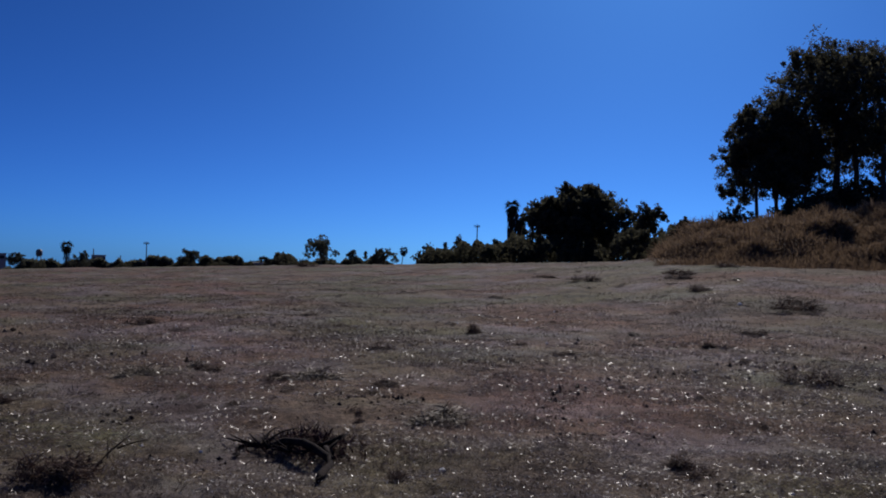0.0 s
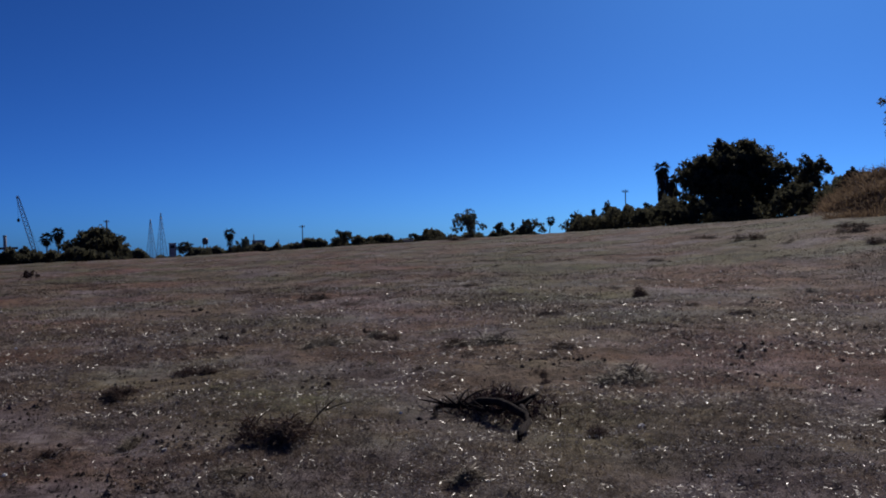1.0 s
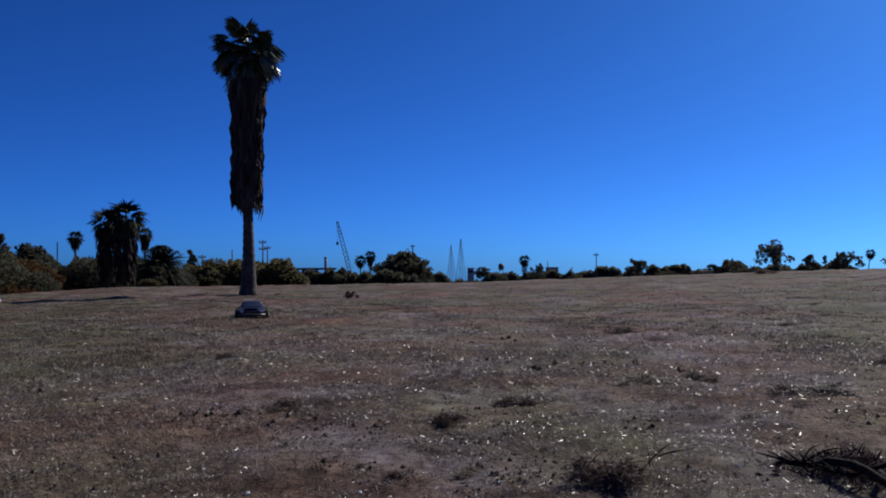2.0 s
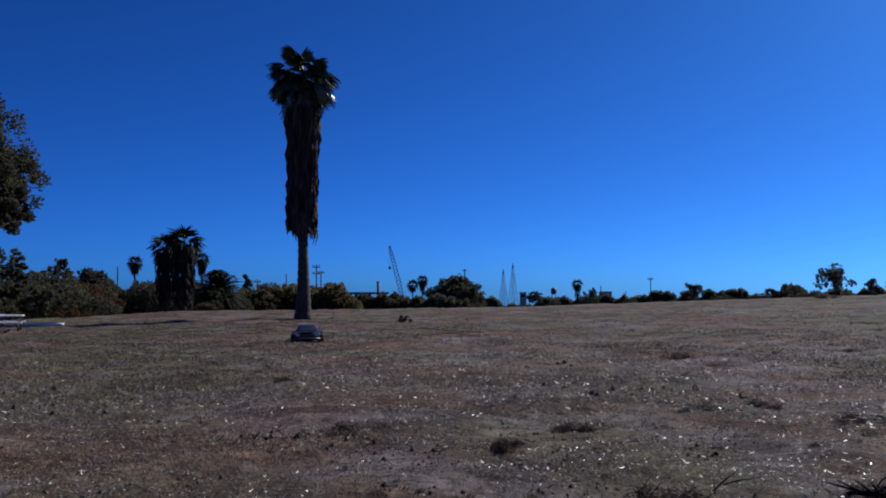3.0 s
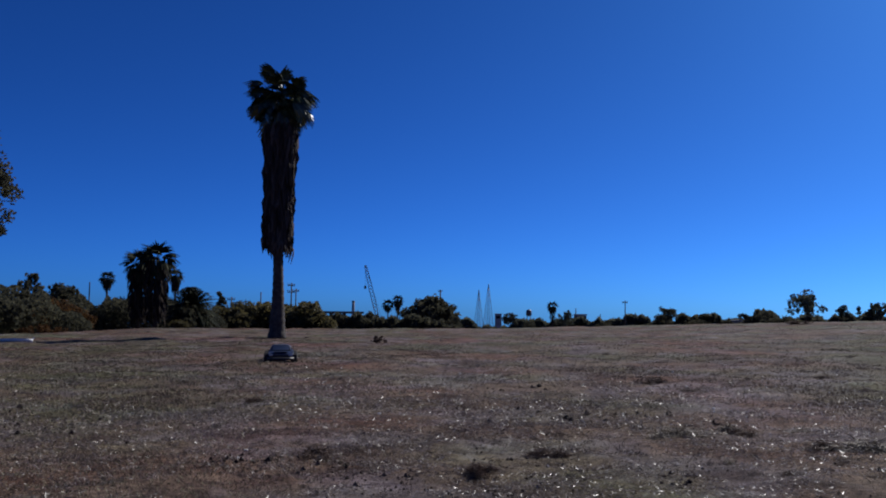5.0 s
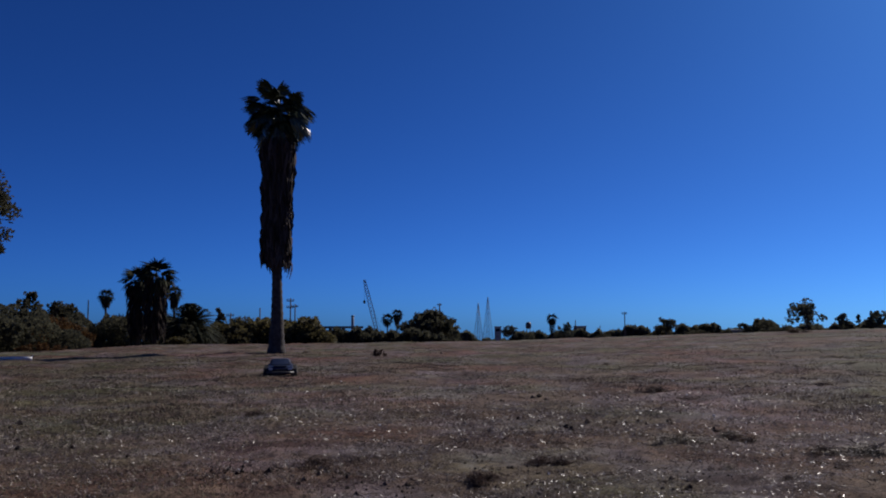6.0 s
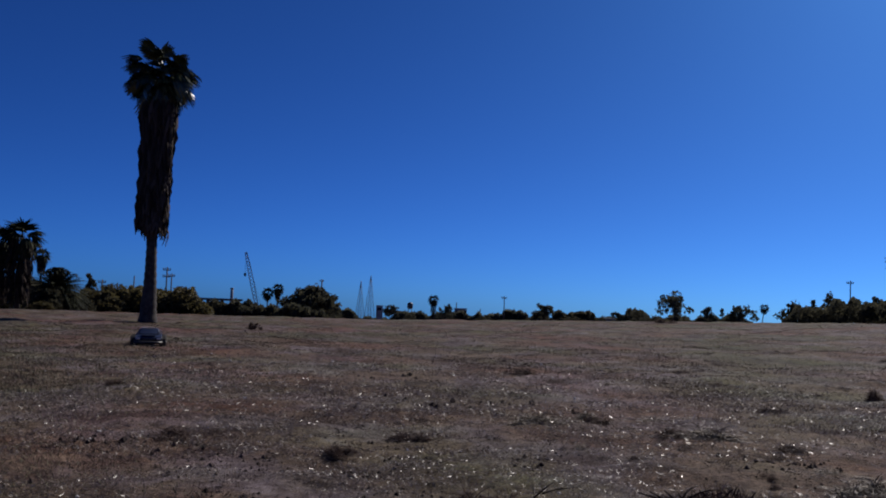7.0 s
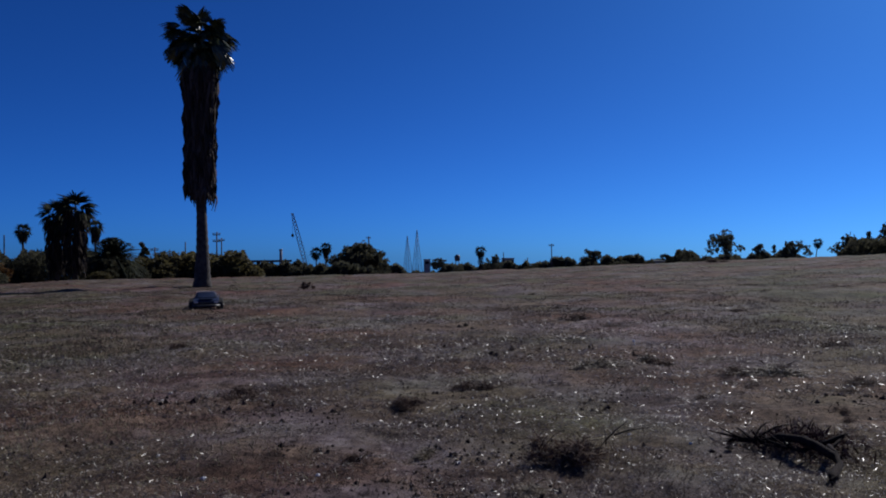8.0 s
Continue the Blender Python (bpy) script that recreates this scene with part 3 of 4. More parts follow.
CONE = [(-17.6, 160, 2.1, None, 4.2), (-14.9, 170, 0.7, None, 1.9), (-28.7, 90, 3.7, None, 2.4), (-27.8, 100, 3.3, None, 1.2), (-26.8, 95, 2.8, None, 3.4), (-22.7, 160, 2.4, None, 1.6), (6.9, 130, 0.7, None, 5.8)]
for i, row in enumerate(CONE):
    tree("tree", 160 + i, *row, "cone", LEAF_DARK, "dark pointed tree behind the field", "tree", 1100, 0.02 * row[4] + 0.06, lobes=16)

SHRUB = [
    (23.5, 60, 1.0, None, 2.9), (30.9, 42, 2.9, None, 2.1), (33.0, 40, 3.0, None, 2.4), (29.4, 36, 1.2, None, 3.8), (-3.3, 200, -1.0, None, 3.5), (-8.0, 200, -0.7, None, 3.6), (-13.6, 170, -0.2, None, 5.6), (-18.4, 150, 0.7, None, 5.4),
    (-31.9, 46, 1.9, None, 3.4), (-35.8, 47, 2.4, None, 4.8), (-40.0, 42, 2.6, None, 3.2), (-28.8, 80, 2.1, None, 6.3), (-46.0, 40, 3.5, None, 2.6), (-49.6, 40, 4.2, None, 3.2), (-51.4, 42, 4.9, None, 3.6), (-53.4, 43, 5.3, None, 3.6), (-55.6, 44, 5.7, None, 4.0), (16.7, 52, 0.5, None, 1.2), (18.2, 49.2, 1.1, None, 2.2), (1.5, 120, 0.1, None, 1.9),
]
for i, row in enumerate(SHRUB):
    tree("shrub", 180 + i, *row, "shrub", LEAF_DARK, "dense dark green shrub at the field's edge", "shrub", 2600 if row[1] < 60 else 1100, 0.016 * row[4] + 0.05, trunk=False, lobes=22)
for i, row in enumerate([(26.3, 40, 1.3, None, 2.6), (24.9, 42, 0.9, None, 1.8)]):
    tree("shrub", 210 + i, *row, "shrub", LEAF_RUST, "rust-brown half-dry shrub beside the lawn", "shrub", 1800, 0.07, trunk=False)
for i, row in enumerate([(30.2, 31, 0.4, None, 1.1), (26.7, 33, 0.25, None, 1.6), (19.0, 46, 0.3, None, 1.2)]):
    tree("shrub", 220 + i, *row, "mound", LEAF_RUST if i == 1 else LEAF_OLIVE, "low brown heap of dry brushwood" if i == 1 else "low yellow-green bush on the lawn", "shrub", 1400, 0.05, trunk=False)
for i, row in enumerate([(15.2, 78, 1.6, None, 6.4), (12.7, 82, 1.6, None, 6.6), (10.4, 76, 0.5, None, 3.4), (17.2, 76, 0.8, None, 3.0)]):
    tree("shrub", 230 + i, *row, "mound", LEAF_OLIVE, "wide olive-gold bush on the rise behind the palm", "shrub", 7000, 0.085, trunk=False)
tree("shrub", 240, 7.0, 23.2, land_at(*spot(7.0, 23.2)) + 0.26, None, 0.4, "shrub", WEED, "small dark weed bush alone in the field", "shrub", 260, 0.035, trunk=False, lobes=8)


def hedge(name, seed, b0, b1, dist, top0, top1, mat, label):
    """A long low run of far bushes."""
    rng = np.random.default_rng(seed)
    n = int(abs(b1 - b0) * (850 if dist > 64 else 1900))
    s = rng.uniform(0, 1, n)
    bb = np.radians(b0 + (b1 - b0) * s)
    d = dist + rng.uniform(-3, 3, n)
    x, y = -np.sin(bb) * d, np.cos(bb) * d
    g = land(x, y)
    top = top0 + (top1 - top0) * s + 0.016 * dist * (rough_noise(s * abs(b1 - b0), s * 0, 0.7, seed) - 0.5) + 0.008 * dist * (rough_noise(s * abs(b1 - b0), s * 0, 2.2, seed + 2) - 0.5) + 0.006 * dist * (rough_noise(s * abs(b1 - b0), s * 0, 5.0, seed + 1) - 0.5)
    ends = 0.25 + 0.75 * smooth(np.minimum(s, 1 - s) * abs(b1 - b0) / 1.4)
    z = g + (np.maximum(top - g, 0.1)) * ends * rng.uniform(0, 1, n) ** 0.8
    v, f = leaves(rng, np.stack([x, y, z], -1), 0.0026 * dist if dist > 64 else 0.0016 * dist)
    tagged(new(name, mesh_from(name, v, f, mat)), label, "hedge", kind="stuff")




def grass_clump(seed, x, y, wide, tall, label):
    """A soft plume of tall dry grass: many arching stems from one foot."""
    rng = np.random.default_rng(seed)
    n = 1500
    u = rng.normal(size=(n, 2)) * wide * 0.26
    edge = np.exp(-(u ** 2).sum(1) / (wide * 0.5) ** 2)
    px_, py_ = x + u[:, 0], y + u[:, 1]
    v, f = blades(rng, u[:, 0], u[:, 1], land(px_, py_) - land_at(x, y) - 0.02 + rng.uniform(0, 0.35, n) * tall * edge, tall * edge * rng.uniform(0.4, 0.8, n), rng.uniform(0.008, 0.024, n), np.clip(rng.normal(0.62, 0.22, n), 0.1, 1), 0.3)
    ob = tagged(new("grass_clump", mesh_from("grass_clump", v, f, BRUSH)), label, "grass", "grass clumps on the bank")
    ob.matrix_world = pose(x, y, land_at(x, y))


for i in range(42):
    rng_b = np.random.default_rng(700 + i)
    gx, gy = spot(-43.0 - 0.31 * i + rng_b.normal() * 0.3, rng_b.uniform(26.0, 33.0))
    grass_clump(720 + i, gx, gy, rng_b.uniform(1.0, 2.2), rng_b.uniform(0.55, 1.15), "tall golden-brown dry grass clump on the bank")
hedge("far_woods", 307, 9.2, 18.5, 79, 0.9, 1.15, LEAF_OLIVE, "olive scrub on the rise behind the palm")
hedge("far_woods", 301, -24.5, 9.0, 260, -1.2, -2.9, LEAF_GREY, "low hazy line of far trees beyond the field")
hedge("far_woods", 302, -24.5, -10.0, 190, 0.9, -0.9, LEAF_DARK, "low dark line of trees beyond the field")
hedge("far_woods", 303, 1.0, 20.0, 120, -0.8, -0.3, LEAF_DARK, "dark scrub behind the palms")
hedge("far_woods", 306, 24.0, 36.0, 40, 0.9, 1.6, LEAF_DARK, "dark scrub beside the lawn")
hedge("far_woods", 304, 18.0, 36.0, 62, 0.9, 2.6, LEAF_DARK, "dark scrub behind the palms")
hedge("bank_scrub", 305, -43.5, -26.0, 56, 3.0, 1.7, LEAF_DARK, "dark scrub along the field's edge")


# ---- palms ----
def fan_leaf(rng, reach, droop, blade, segments=16):
    """A stalk and a pleated fan of drooping fingers, along +x; returns points and faces."""
    v, f = [], []

    def strip(points, widths, side):
        o = len(v)
        for p_, w in zip(points, widths):
            v.append(p_ + side * w), v.append(p_ - side * w)
        for i in range(len(points) - 1):
            f.append((o + 2 * i, o + 2 * i + 1, o + 2 * i + 3, o + 2 * i + 2))

    ydir = np.array([0, 1.0, 0])
    stalk = [np.array([reach * s, 0, -droop * 0.25 * reach * s * s]) for s in (0, 0.35, 0.7, 1.0)]
    strip(stalk, [0.022, 0.018, 0.014, 0.012], ydir)
    hub = stalk[-1]
    for k in range(segments):
        a = (k / (segments - 1) - 0.5) * 2.3
        ln = blade * (1 - 0.28 * abs(a) / 1.3) * rng.uniform(0.9, 1.1)
        d = np.array([math.cos(a), math.sin(a), 0.0])
        side = np.array([-math.sin(a), math.cos(a), 0.5 * (-1) ** k])
        side /= np.linalg.norm(side)
        pts = [hub + d * ln * s + np.array([0, 0, -droop * ln * (0.25 * s + 0.75 * s ** 3)]) for s in (0, 0.4, 0.72, 1.0)]
        strip(pts, [0.014, blade * 0.10, blade * 0.085, 0.012], side)
    return np.array(v), f


def place_leaf(v, turn, rise, at, roll=0.0):
    m = Matrix.Rotation(turn, 3, "Z") @ Matrix.Rotation(-rise, 3, "Y") @ Matrix.Rotation(roll, 3, "X")
    return v @ np.array(m).T + np.array(at)


def strips_skirt(rng, n, low, high, radius_at, mat, ragged=0.25):
    """Dead leaves that hang along the trunk, overlapping."""
    h = rng.uniform(low, high, n)
    a = rng.uniform(0, 2 * np.pi, n)
    ln = rng.uniform(0.35, 0.95, n)
    w = rng.uniform(0.02, 0.055, n)
    out = np.array([radius_at(q) for q in h]) * rng.uniform(0.55, 1.0, n)
    end = np.array([radius_at(max(q - l_, low)) for q, l_ in zip(h, ln)]) * rng.uniform(0.8, 1.0 + ragged * 0.5, n)
    a2 = a + rng.normal(0, 0.12, n)
    top = np.stack([np.cos(a) * out, np.sin(a) * out, h], -1)
    bot = np.stack([np.cos(a2) * end, np.sin(a2) * end, np.maximum(h - ln, low - ragged * rng.uniform(0, 1, n) ** 3)], -1)
    mid = (top + bot) / 2
    mid[:, :2] *= 1.06
    side = np.stack([-np.sin(a), np.cos(a), np.zeros(n)], -1) * w[:, None]
    twist = np.stack([np.cos(a), np.sin(a), np.zeros(n)], -1) * (w * rng.normal(0, 0.8, n))[:, None]
    v = np.stack([top - side * 0.6, top + side * 0.6, mid + side + twist, mid - side - twist, bot + side * 0.35, bot - side * 0.35], 1).reshape(-1, 3)
    o = np.arange(n)[:, None] * 6
    return mesh_from("skirt", v, np.concatenate([o + np.array([[0, 1, 2, 3]]), o + np.array([[3, 2, 4, 5]])]), mat)


def big_palm():
    """The tall fan palm: flared grey trunk, a thick hanging skirt of dead leaves, and a small green head."""
    rng = np.random.default_rng(8)
    x, y = -6.17, 26.1
    z = land_at(x, y) - 0.02
    ob = thing("fan_palm", x, y, z, "tall fan palm with a thick skirt of dead fronds", "palm tree")
    bm = bmesh.new()
    hs = [0, 0.12, 0.3, 0.6, 1.0, 1.5, 2.0, 2.5, 3.2, 4.5, 6.0, 7.0]
    rs = [0.29, 0.265, 0.235, 0.21, 0.185, 0.165, 0.15, 0.145, 0.14, 0.14, 0.14, 0.1]
    fine = np.arange(0, 7.01, 0.07)
    lean = lambda h: (0.012 * math.sin(h * 1.7), 0.0)
    tube(bm, [(*lean(h), h) for h in fine], [float(np.interp(h, hs, rs)) * (1 + 0.035 * ((k % 3) - 1) + rng.normal() * 0.012) for k, h in enumerate(fine)], 18)
    part("trunk", bm, BARK, ob, "rough grey ringed trunk, flared at the foot")
    sh = [2.65, 2.8, 3.3, 4.2, 5.0, 5.5, 6.0, 6.4]
    sr = [0.37, 0.43, 0.42, 0.41, 0.41, 0.44, 0.56, 0.52]
    rad = lambda h: float(np.interp(h, sh, sr))
    me = strips_skirt(rng, 2600, 2.72, 6.35, rad, SKIRT)
    sk = part("skirt", me, SKIRT, ob, "thick brown skirt of hanging dead fronds")
    sk.location.x = -0.025
    for k in range(30):      # dead leaves that stick out of the skirt
        v, f = fan_leaf(rng, 0.10 + 0.14 * rng.uniform(), 1.6, 0.22 + 0.12 * rng.uniform(), 6)
        h = 2.85 + 2.9 * rng.uniform() ** 1.4
        a = rng.uniform(0, 2 * math.pi)
        part("dead_frond", mesh_from("dead_frond", place_leaf(v, a, -0.9 + rng.normal() * 0.3, (math.cos(a) * 0.28 - 0.05, math.sin(a) * 0.28, h)), f, SKIRT), SKIRT, ob)
    for k in range(16):      # loose strips that dangle under the skirt
        a = rng.uniform(0, 2 * math.pi)
        q = rng.uniform(0.18, 0.33)
        bm = bmesh.new()
        tube(bm, limb(rng, (math.cos(a) * q, math.sin(a) * q, 2.85), (math.cos(a) * q * 1.1, math.sin(a) * q * 1.1, 2.7 - 0.4 * rng.uniform() ** 1.5), 0.1), [0.03, 0.035, 0.03, 0.022, 0.008], 5)
        part("dead_strip", bm, SKIRT, ob)
    for k in range(52):      # fans whose fingers hang over, so that each makes a round tuft
        s = k / 51
        rise = math.asin(0.99 - 1.62 * s) + rng.normal() * 0.14
        v, f = fan_leaf(rng, 0.32 + 0.34 * rng.uniform(), 0.5 + 0.9 * s + 0.3 * rng.uniform(), 0.34 + 0.12 * rng.uniform(), 17)
        a = k * 2.39996 + rng.normal() * 0.16
        v = place_leaf(v, a, rise, (-0.015, 0, 7.25 - 0.12 * s + rng.normal() * 0.08), rng.normal() * 0.6)
        part("frond", mesh_from("frond", v, f, FROND), FROND, ob)
    for k in range(50):      # short inner leaves that fill the head
        rise = radians(80 - 2.9 * k) + rng.normal() * 0.2
        v, f = fan_leaf(rng, 0.10 + 0.28 * rng.uniform(), 0.9, 0.32 + 0.08 * rng.uniform(), 11)
        part("frond", mesh_from("frond", place_leaf(v, k * 2.39996 + 1.1, rise, (-0.015, 0, 7.2 - 0.012 * k), rng.normal() * 0.4), f, FROND), FROND, ob)
    return ob


big_palm()


def far_palm(seed, bearing, dist, top, wide, skirt, label, lean=0.0):
    rng = np.random.default_rng(seed)
    x, y = spot(bearing, dist)
    z = land_at(x, y) - 0.05
    high = top - z
    ob = thing("fan_palm", x, y, z, label, "palm tree")
    head = high - wide * 0.42
    bm = bmesh.new()
    r = max(0.022 * high, 0.08)
    tube(bm, [(lean * h, 0, h) for h in np.linspace(0, head, 7)], [r * 1.5, r * 1.15, r, r * 0.9, r * 0.85, r * 0.8, r * 0.7], 8)
    part("trunk", bm, BARK_DARK, ob)
    if skirt:
        sw, h0 = wide * (0.31 if skirt > 0.9 else 0.27), head * (1 - skirt * 0.8)
        me = strips_skirt(rng, 420, h0, head + 0.1, lambda h: sw * (0.65 + 0.35 * (h - h0) / (head - h0)), FAR_SKIRT, 0.9)
        part("skirt", me, SKIRT, ob, "brown skirt of dead fronds")
    vs, fs, o = [], [], 0
    for k in range(34):
        s = k / 33
        v, f = fan_leaf(rng, wide * 0.23, 0.7 + 0.7 * s, wide * 0.29, 9)
        v = place_leaf(v, k * 2.39996, radians(85 - 140 * s) + rng.normal() * 0.1, (lean * head, 0, head), rng.normal() * 0.3)
        vs.append(v), fs.extend(tuple(q + o for q in face) for face in f)
        o += len(v)
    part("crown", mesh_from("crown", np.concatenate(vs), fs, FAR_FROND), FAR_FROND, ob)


PALMS = [
    (21.30, 48, 3.7, 1.75, 0.99), (20.30, 46, 3.95, 1.85, 0.99), (19.05, 90, 4.5, 1.5, 0.3), (22.94, 120, 5.2, 2.0, 0.2), (5.77, 200, 3.1, 2.8, 0.0),
    (5.15, 200, 4.1, 2.6, 0.4), (-4.77, 250, 3.6, 3.2, 0.9), (-32.05, 75, 6.1, 1.3, 0.98), (-32.6, 76, 5.1, 1.3, 0.98),
]
for i, (bb_, dd, tt, ww, ss) in enumerate(PALMS):
    far_palm(400 + i, bb_, dd, tt, ww, ss, "fan palm with a skirt, in a dark cluster" if i < 2 else "slender fan palm behind the field")
far_palm(420, -25.0, 160, 3.2, 1.6, 0.0, "leaning thin palm behind the field", 0.14)


def feather_palm(seed, bearing, dist, top, wide):
    rng = np.random.default_rng(seed)
    x, y = spot(bearing, dist)
    z = land_at(x, y) - 0.05
    high = top - z
    ob = thing("date_palm", x, y, z, "squat dark date palm with arching feather fronds", "palm tree")
    bm = bmesh.new()
    head = high * 0.5
    tube(bm, [(0, 0, h) for h in np.linspace(0, head, 5)], [0.3, 0.26, 0.27, 0.3, 0.2], 9)
    part("trunk", bm, BARK_DARK, ob)
    vs, fs = [], []
    for k in range(120):
        s = k / 119
        rise = radians(86 - 104 * s)
        reach = wide * 0.55 * rng.uniform(0.85, 1.1)
        a = k * 2.39996
        c, sn = math.cos(a), math.sin(a)
        spine = []
        for q in np.linspace(0, 1, 11):
            out = reach * q * math.cos(rise) + 0.1 * q
            spine.append(np.array([c * out, sn * out, head + min(reach * q * math.sin(rise), high - head) - 0.5 * reach * q * q * math.cos(rise)]))
        for i in range(1, 11):
            d = spine[i] - spine[i - 1]
            for sg in (-1, 1):
                ln = reach * 0.15 * math.sin(math.pi * (0.15 + 0.8 * i / 11))
                tip = spine[i] + np.array([-sn * sg, c * sg, -0.5]) * ln + d * 0.9
                o = len(vs)
                vs.extend([spine[i - 1], spine[i], tip]), fs.append((o, o + 1, o + 2))
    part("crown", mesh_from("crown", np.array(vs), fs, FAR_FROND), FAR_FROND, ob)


feather_palm(430, 18.24, 50, 2.0, 3.0)
feather_palm(431, 22.18, 75, 1.8, 2.4)


# ---- masts, towers, crane and buildings far off ----
def box(bm, cx, cy, cz, sx, sy, sz, m=None):
    mm = (m or Matrix()) @ Matrix.Translation((cx, cy, cz)) @ Matrix.Diagonal((sx, sy, sz, 1))
    return bmesh.ops.create_cube(bm, size=1.0, matrix=mm)


def bar(bm, a, c, r, sides=4):
    tube(bm, [a, c], [r, r], sides)


def utility_pole(bearing, dist, top, arms, thick=0.10):
    x, y = spot(bearing, dist)
    z = land_at(x, y) - 0.1
    high = top - z
    ob = thing("utility_pole", x, y, z, "weathered wooden utility pole" + (" with crossarms" if arms else ""), "pole", "poles", bearing + 20)
    bm = bmesh.new()
    tube(bm, [(0, 0, 0), (0, 0, high * 0.5), (0, 0, high)], [thick, thick * 0.9, thick * 0.75], 8)
    part("pole", bm, POLE_WOOD, ob)
    for k in range(arms):
        bm = bmesh.new()
        box(bm, 0, 0.1, high - 0.35 - 0.8 * k, 0.9, 0.09, 0.10)
        for xx in (-0.42, -0.2, 0.2, 0.42):
            tube(bm, [(xx, 0.1, high - 0.28 - 0.8 * k), (xx, 0.1, high - 0.1 - 0.8 * k)], [0.05, 0.06], 6)
        part("crossarm", bm, POLE_WOOD, ob)
    return ob


for row in [(11.97, 110, 4.0, 2), (11.67, 120, 3.5, 1), (13.84, 120, 3.0, 0), (15.65, 110, 2.2, 1), (-9.25, 150, 2.8, 1), (-29.83, 130, 6.3, 1), (23.92, 120, 3.9, 0)]:
    utility_pole(*row)
for row in [(2.44, 170, 4.8, 1), (-6.24, 260, 1.9, 0), (-7.77, 260, 0.3, 0)]:
    utility_pole(*row, thick=0.17)


def lattice_tower(bearing, dist, top, wide, label):
    x, y = spot(bearing, dist)
    z = land_at(x, y) - 0.1
    high = top - z
    ob = thing("lattice_tower", x, y, z, label, "tower", "masts", 30)
    leg = lambda k, h: (wide / 2 * (1 - 0.86 * h / high) * (1, -1, -1, 1)[k], wide / 2 * (1 - 0.86 * h / high) * (1, 1, -1, -1)[k], h)
    for k in range(4):
        bm = bmesh.new()
        tube(bm, [leg(k, h) for h in (0, high * 0.5, high)], [0.07, 0.06, 0.05], 5)
        part("leg", bm, STEEL, ob)
    bm = bmesh.new()
    hs = np.linspace(0, high, 11)
    for h0, h1 in zip(hs, hs[1:]):
        for k in range(4):
            bar(bm, leg(k, h0), leg((k + 1) % 4, h1), 0.02)
            bar(bm, leg((k + 1) % 4, h0), leg(k, h1), 0.02)
            bar(bm, leg(k, h1), leg((k + 1) % 4, h1), 0.02)
    part("bracing", bm, STEEL, ob)
    bm = bmesh.new()
    tube(bm, [(0, 0, high - 0.2), (0, 0, high + 1.2)], [0.22, 0.16], 6)
    part("antenna", bm, STEEL, ob)


lattice_tower(-0.08, 300, 6.6, 2.6, "grey lattice mast far beyond the field")
lattice_tower(-0.70, 300, 8.6, 2.8, "taller grey lattice mast far beyond the field")


def crawler_crane():
    x, y = spot(6.35, 300)
    z = land_at(x, y) - 0.05
    ob = thing("crawler_crane", x, y, z, "faded red crawler crane with a raised lattice boom", "crane", turn=6.35)
    bm = bmesh.new()
    box(bm, 0, 0, 2.2, 3.0, 4.0, 2.0), box(bm, -0.9, 1.3, 2.4, 1.1, 1.2, 2.2)
    part("house", bm, CRANE_PAINT, ob)
    for s in (-1, 1):
        bm = bmesh.new()
        box(bm, s * 1.4, 0, 0.55, 0.8, 5.0, 1.1)
        bmesh.ops.bevel(bm, geom=bm.edges[:], offset=0.25, segments=2, affect="EDGES")
        part("track", bm, PLASTIC, ob)
    foot, tip = Vector((0.3, 0, 2.6)), Vector((-4.6, 0, 15.7 - z))
    d = (tip - foot).normalized()
    u, w = Vector((0, 1, 0)), d.cross(Vector((0, 1, 0)))
    bm = bmesh.new()
    n = 16
    at_ = lambda i, k: foot.lerp(tip, i / n) + (u * (1, -1, -1, 1)[k] + w * (1, 1, -1, -1)[k]) * 0.62 * math.sin(math.pi * (0.12 + 0.80 * i / n)) ** 0.6
    for i in range(n):
        for k in range(4):
            bar(bm, at_(i, k), at_(i + 1, k), 0.14)
            bar(bm, at_(i, k), at_(i + 1, (k + 1) % 4), 0.08)
    part("boom", bm, CRANE_PAINT, ob, "lattice boom")
    bm = bmesh.new()
    bar(bm, tip, (tip.x + 0.1, 0, tip.z - 7), 0.05)
    part("hoist_rope", bm, STEEL, ob)
    bm = bmesh.new()
    box(bm, tip.x + 0.1, 0, tip.z - 7.4, 0.8, 0.8, 1.2)
    bmesh.ops.bevel(bm, geom=bm.edges[:], offset=0.2, segments=2, affect="EDGES")
    part("hook_block", bm, PLASTIC, ob)
    bm = bmesh.new()
    bar(bm, tip, (1.4, 0, 4.0), 0.04)
    part("pendant_rope", bm, STEEL, ob)


crawler_crane()


def chimney():
    x, y = spot(7.96, 260)
    z = land_at(x, y) - 0.1
    ob = thing("chimney", x, y, z, "slim dark chimney stack far beyond the field", "chimney")
    bm = bmesh.new()
    h = 3.4 - z
    tube(bm, [(0, 0, 0), (0, 0, h * 0.6), (0, 0, h)], [0.55, 0.45, 0.40], 14)
    part("stack", bm, CONCRETE, ob)
    bm = bmesh.new()
    tube(bm, [(0, 0, h - 0.4), (0, 0, h - 0.1)], [0.5, 0.5], 14)
    part("rim", bm, STEEL, ob)


chimney()


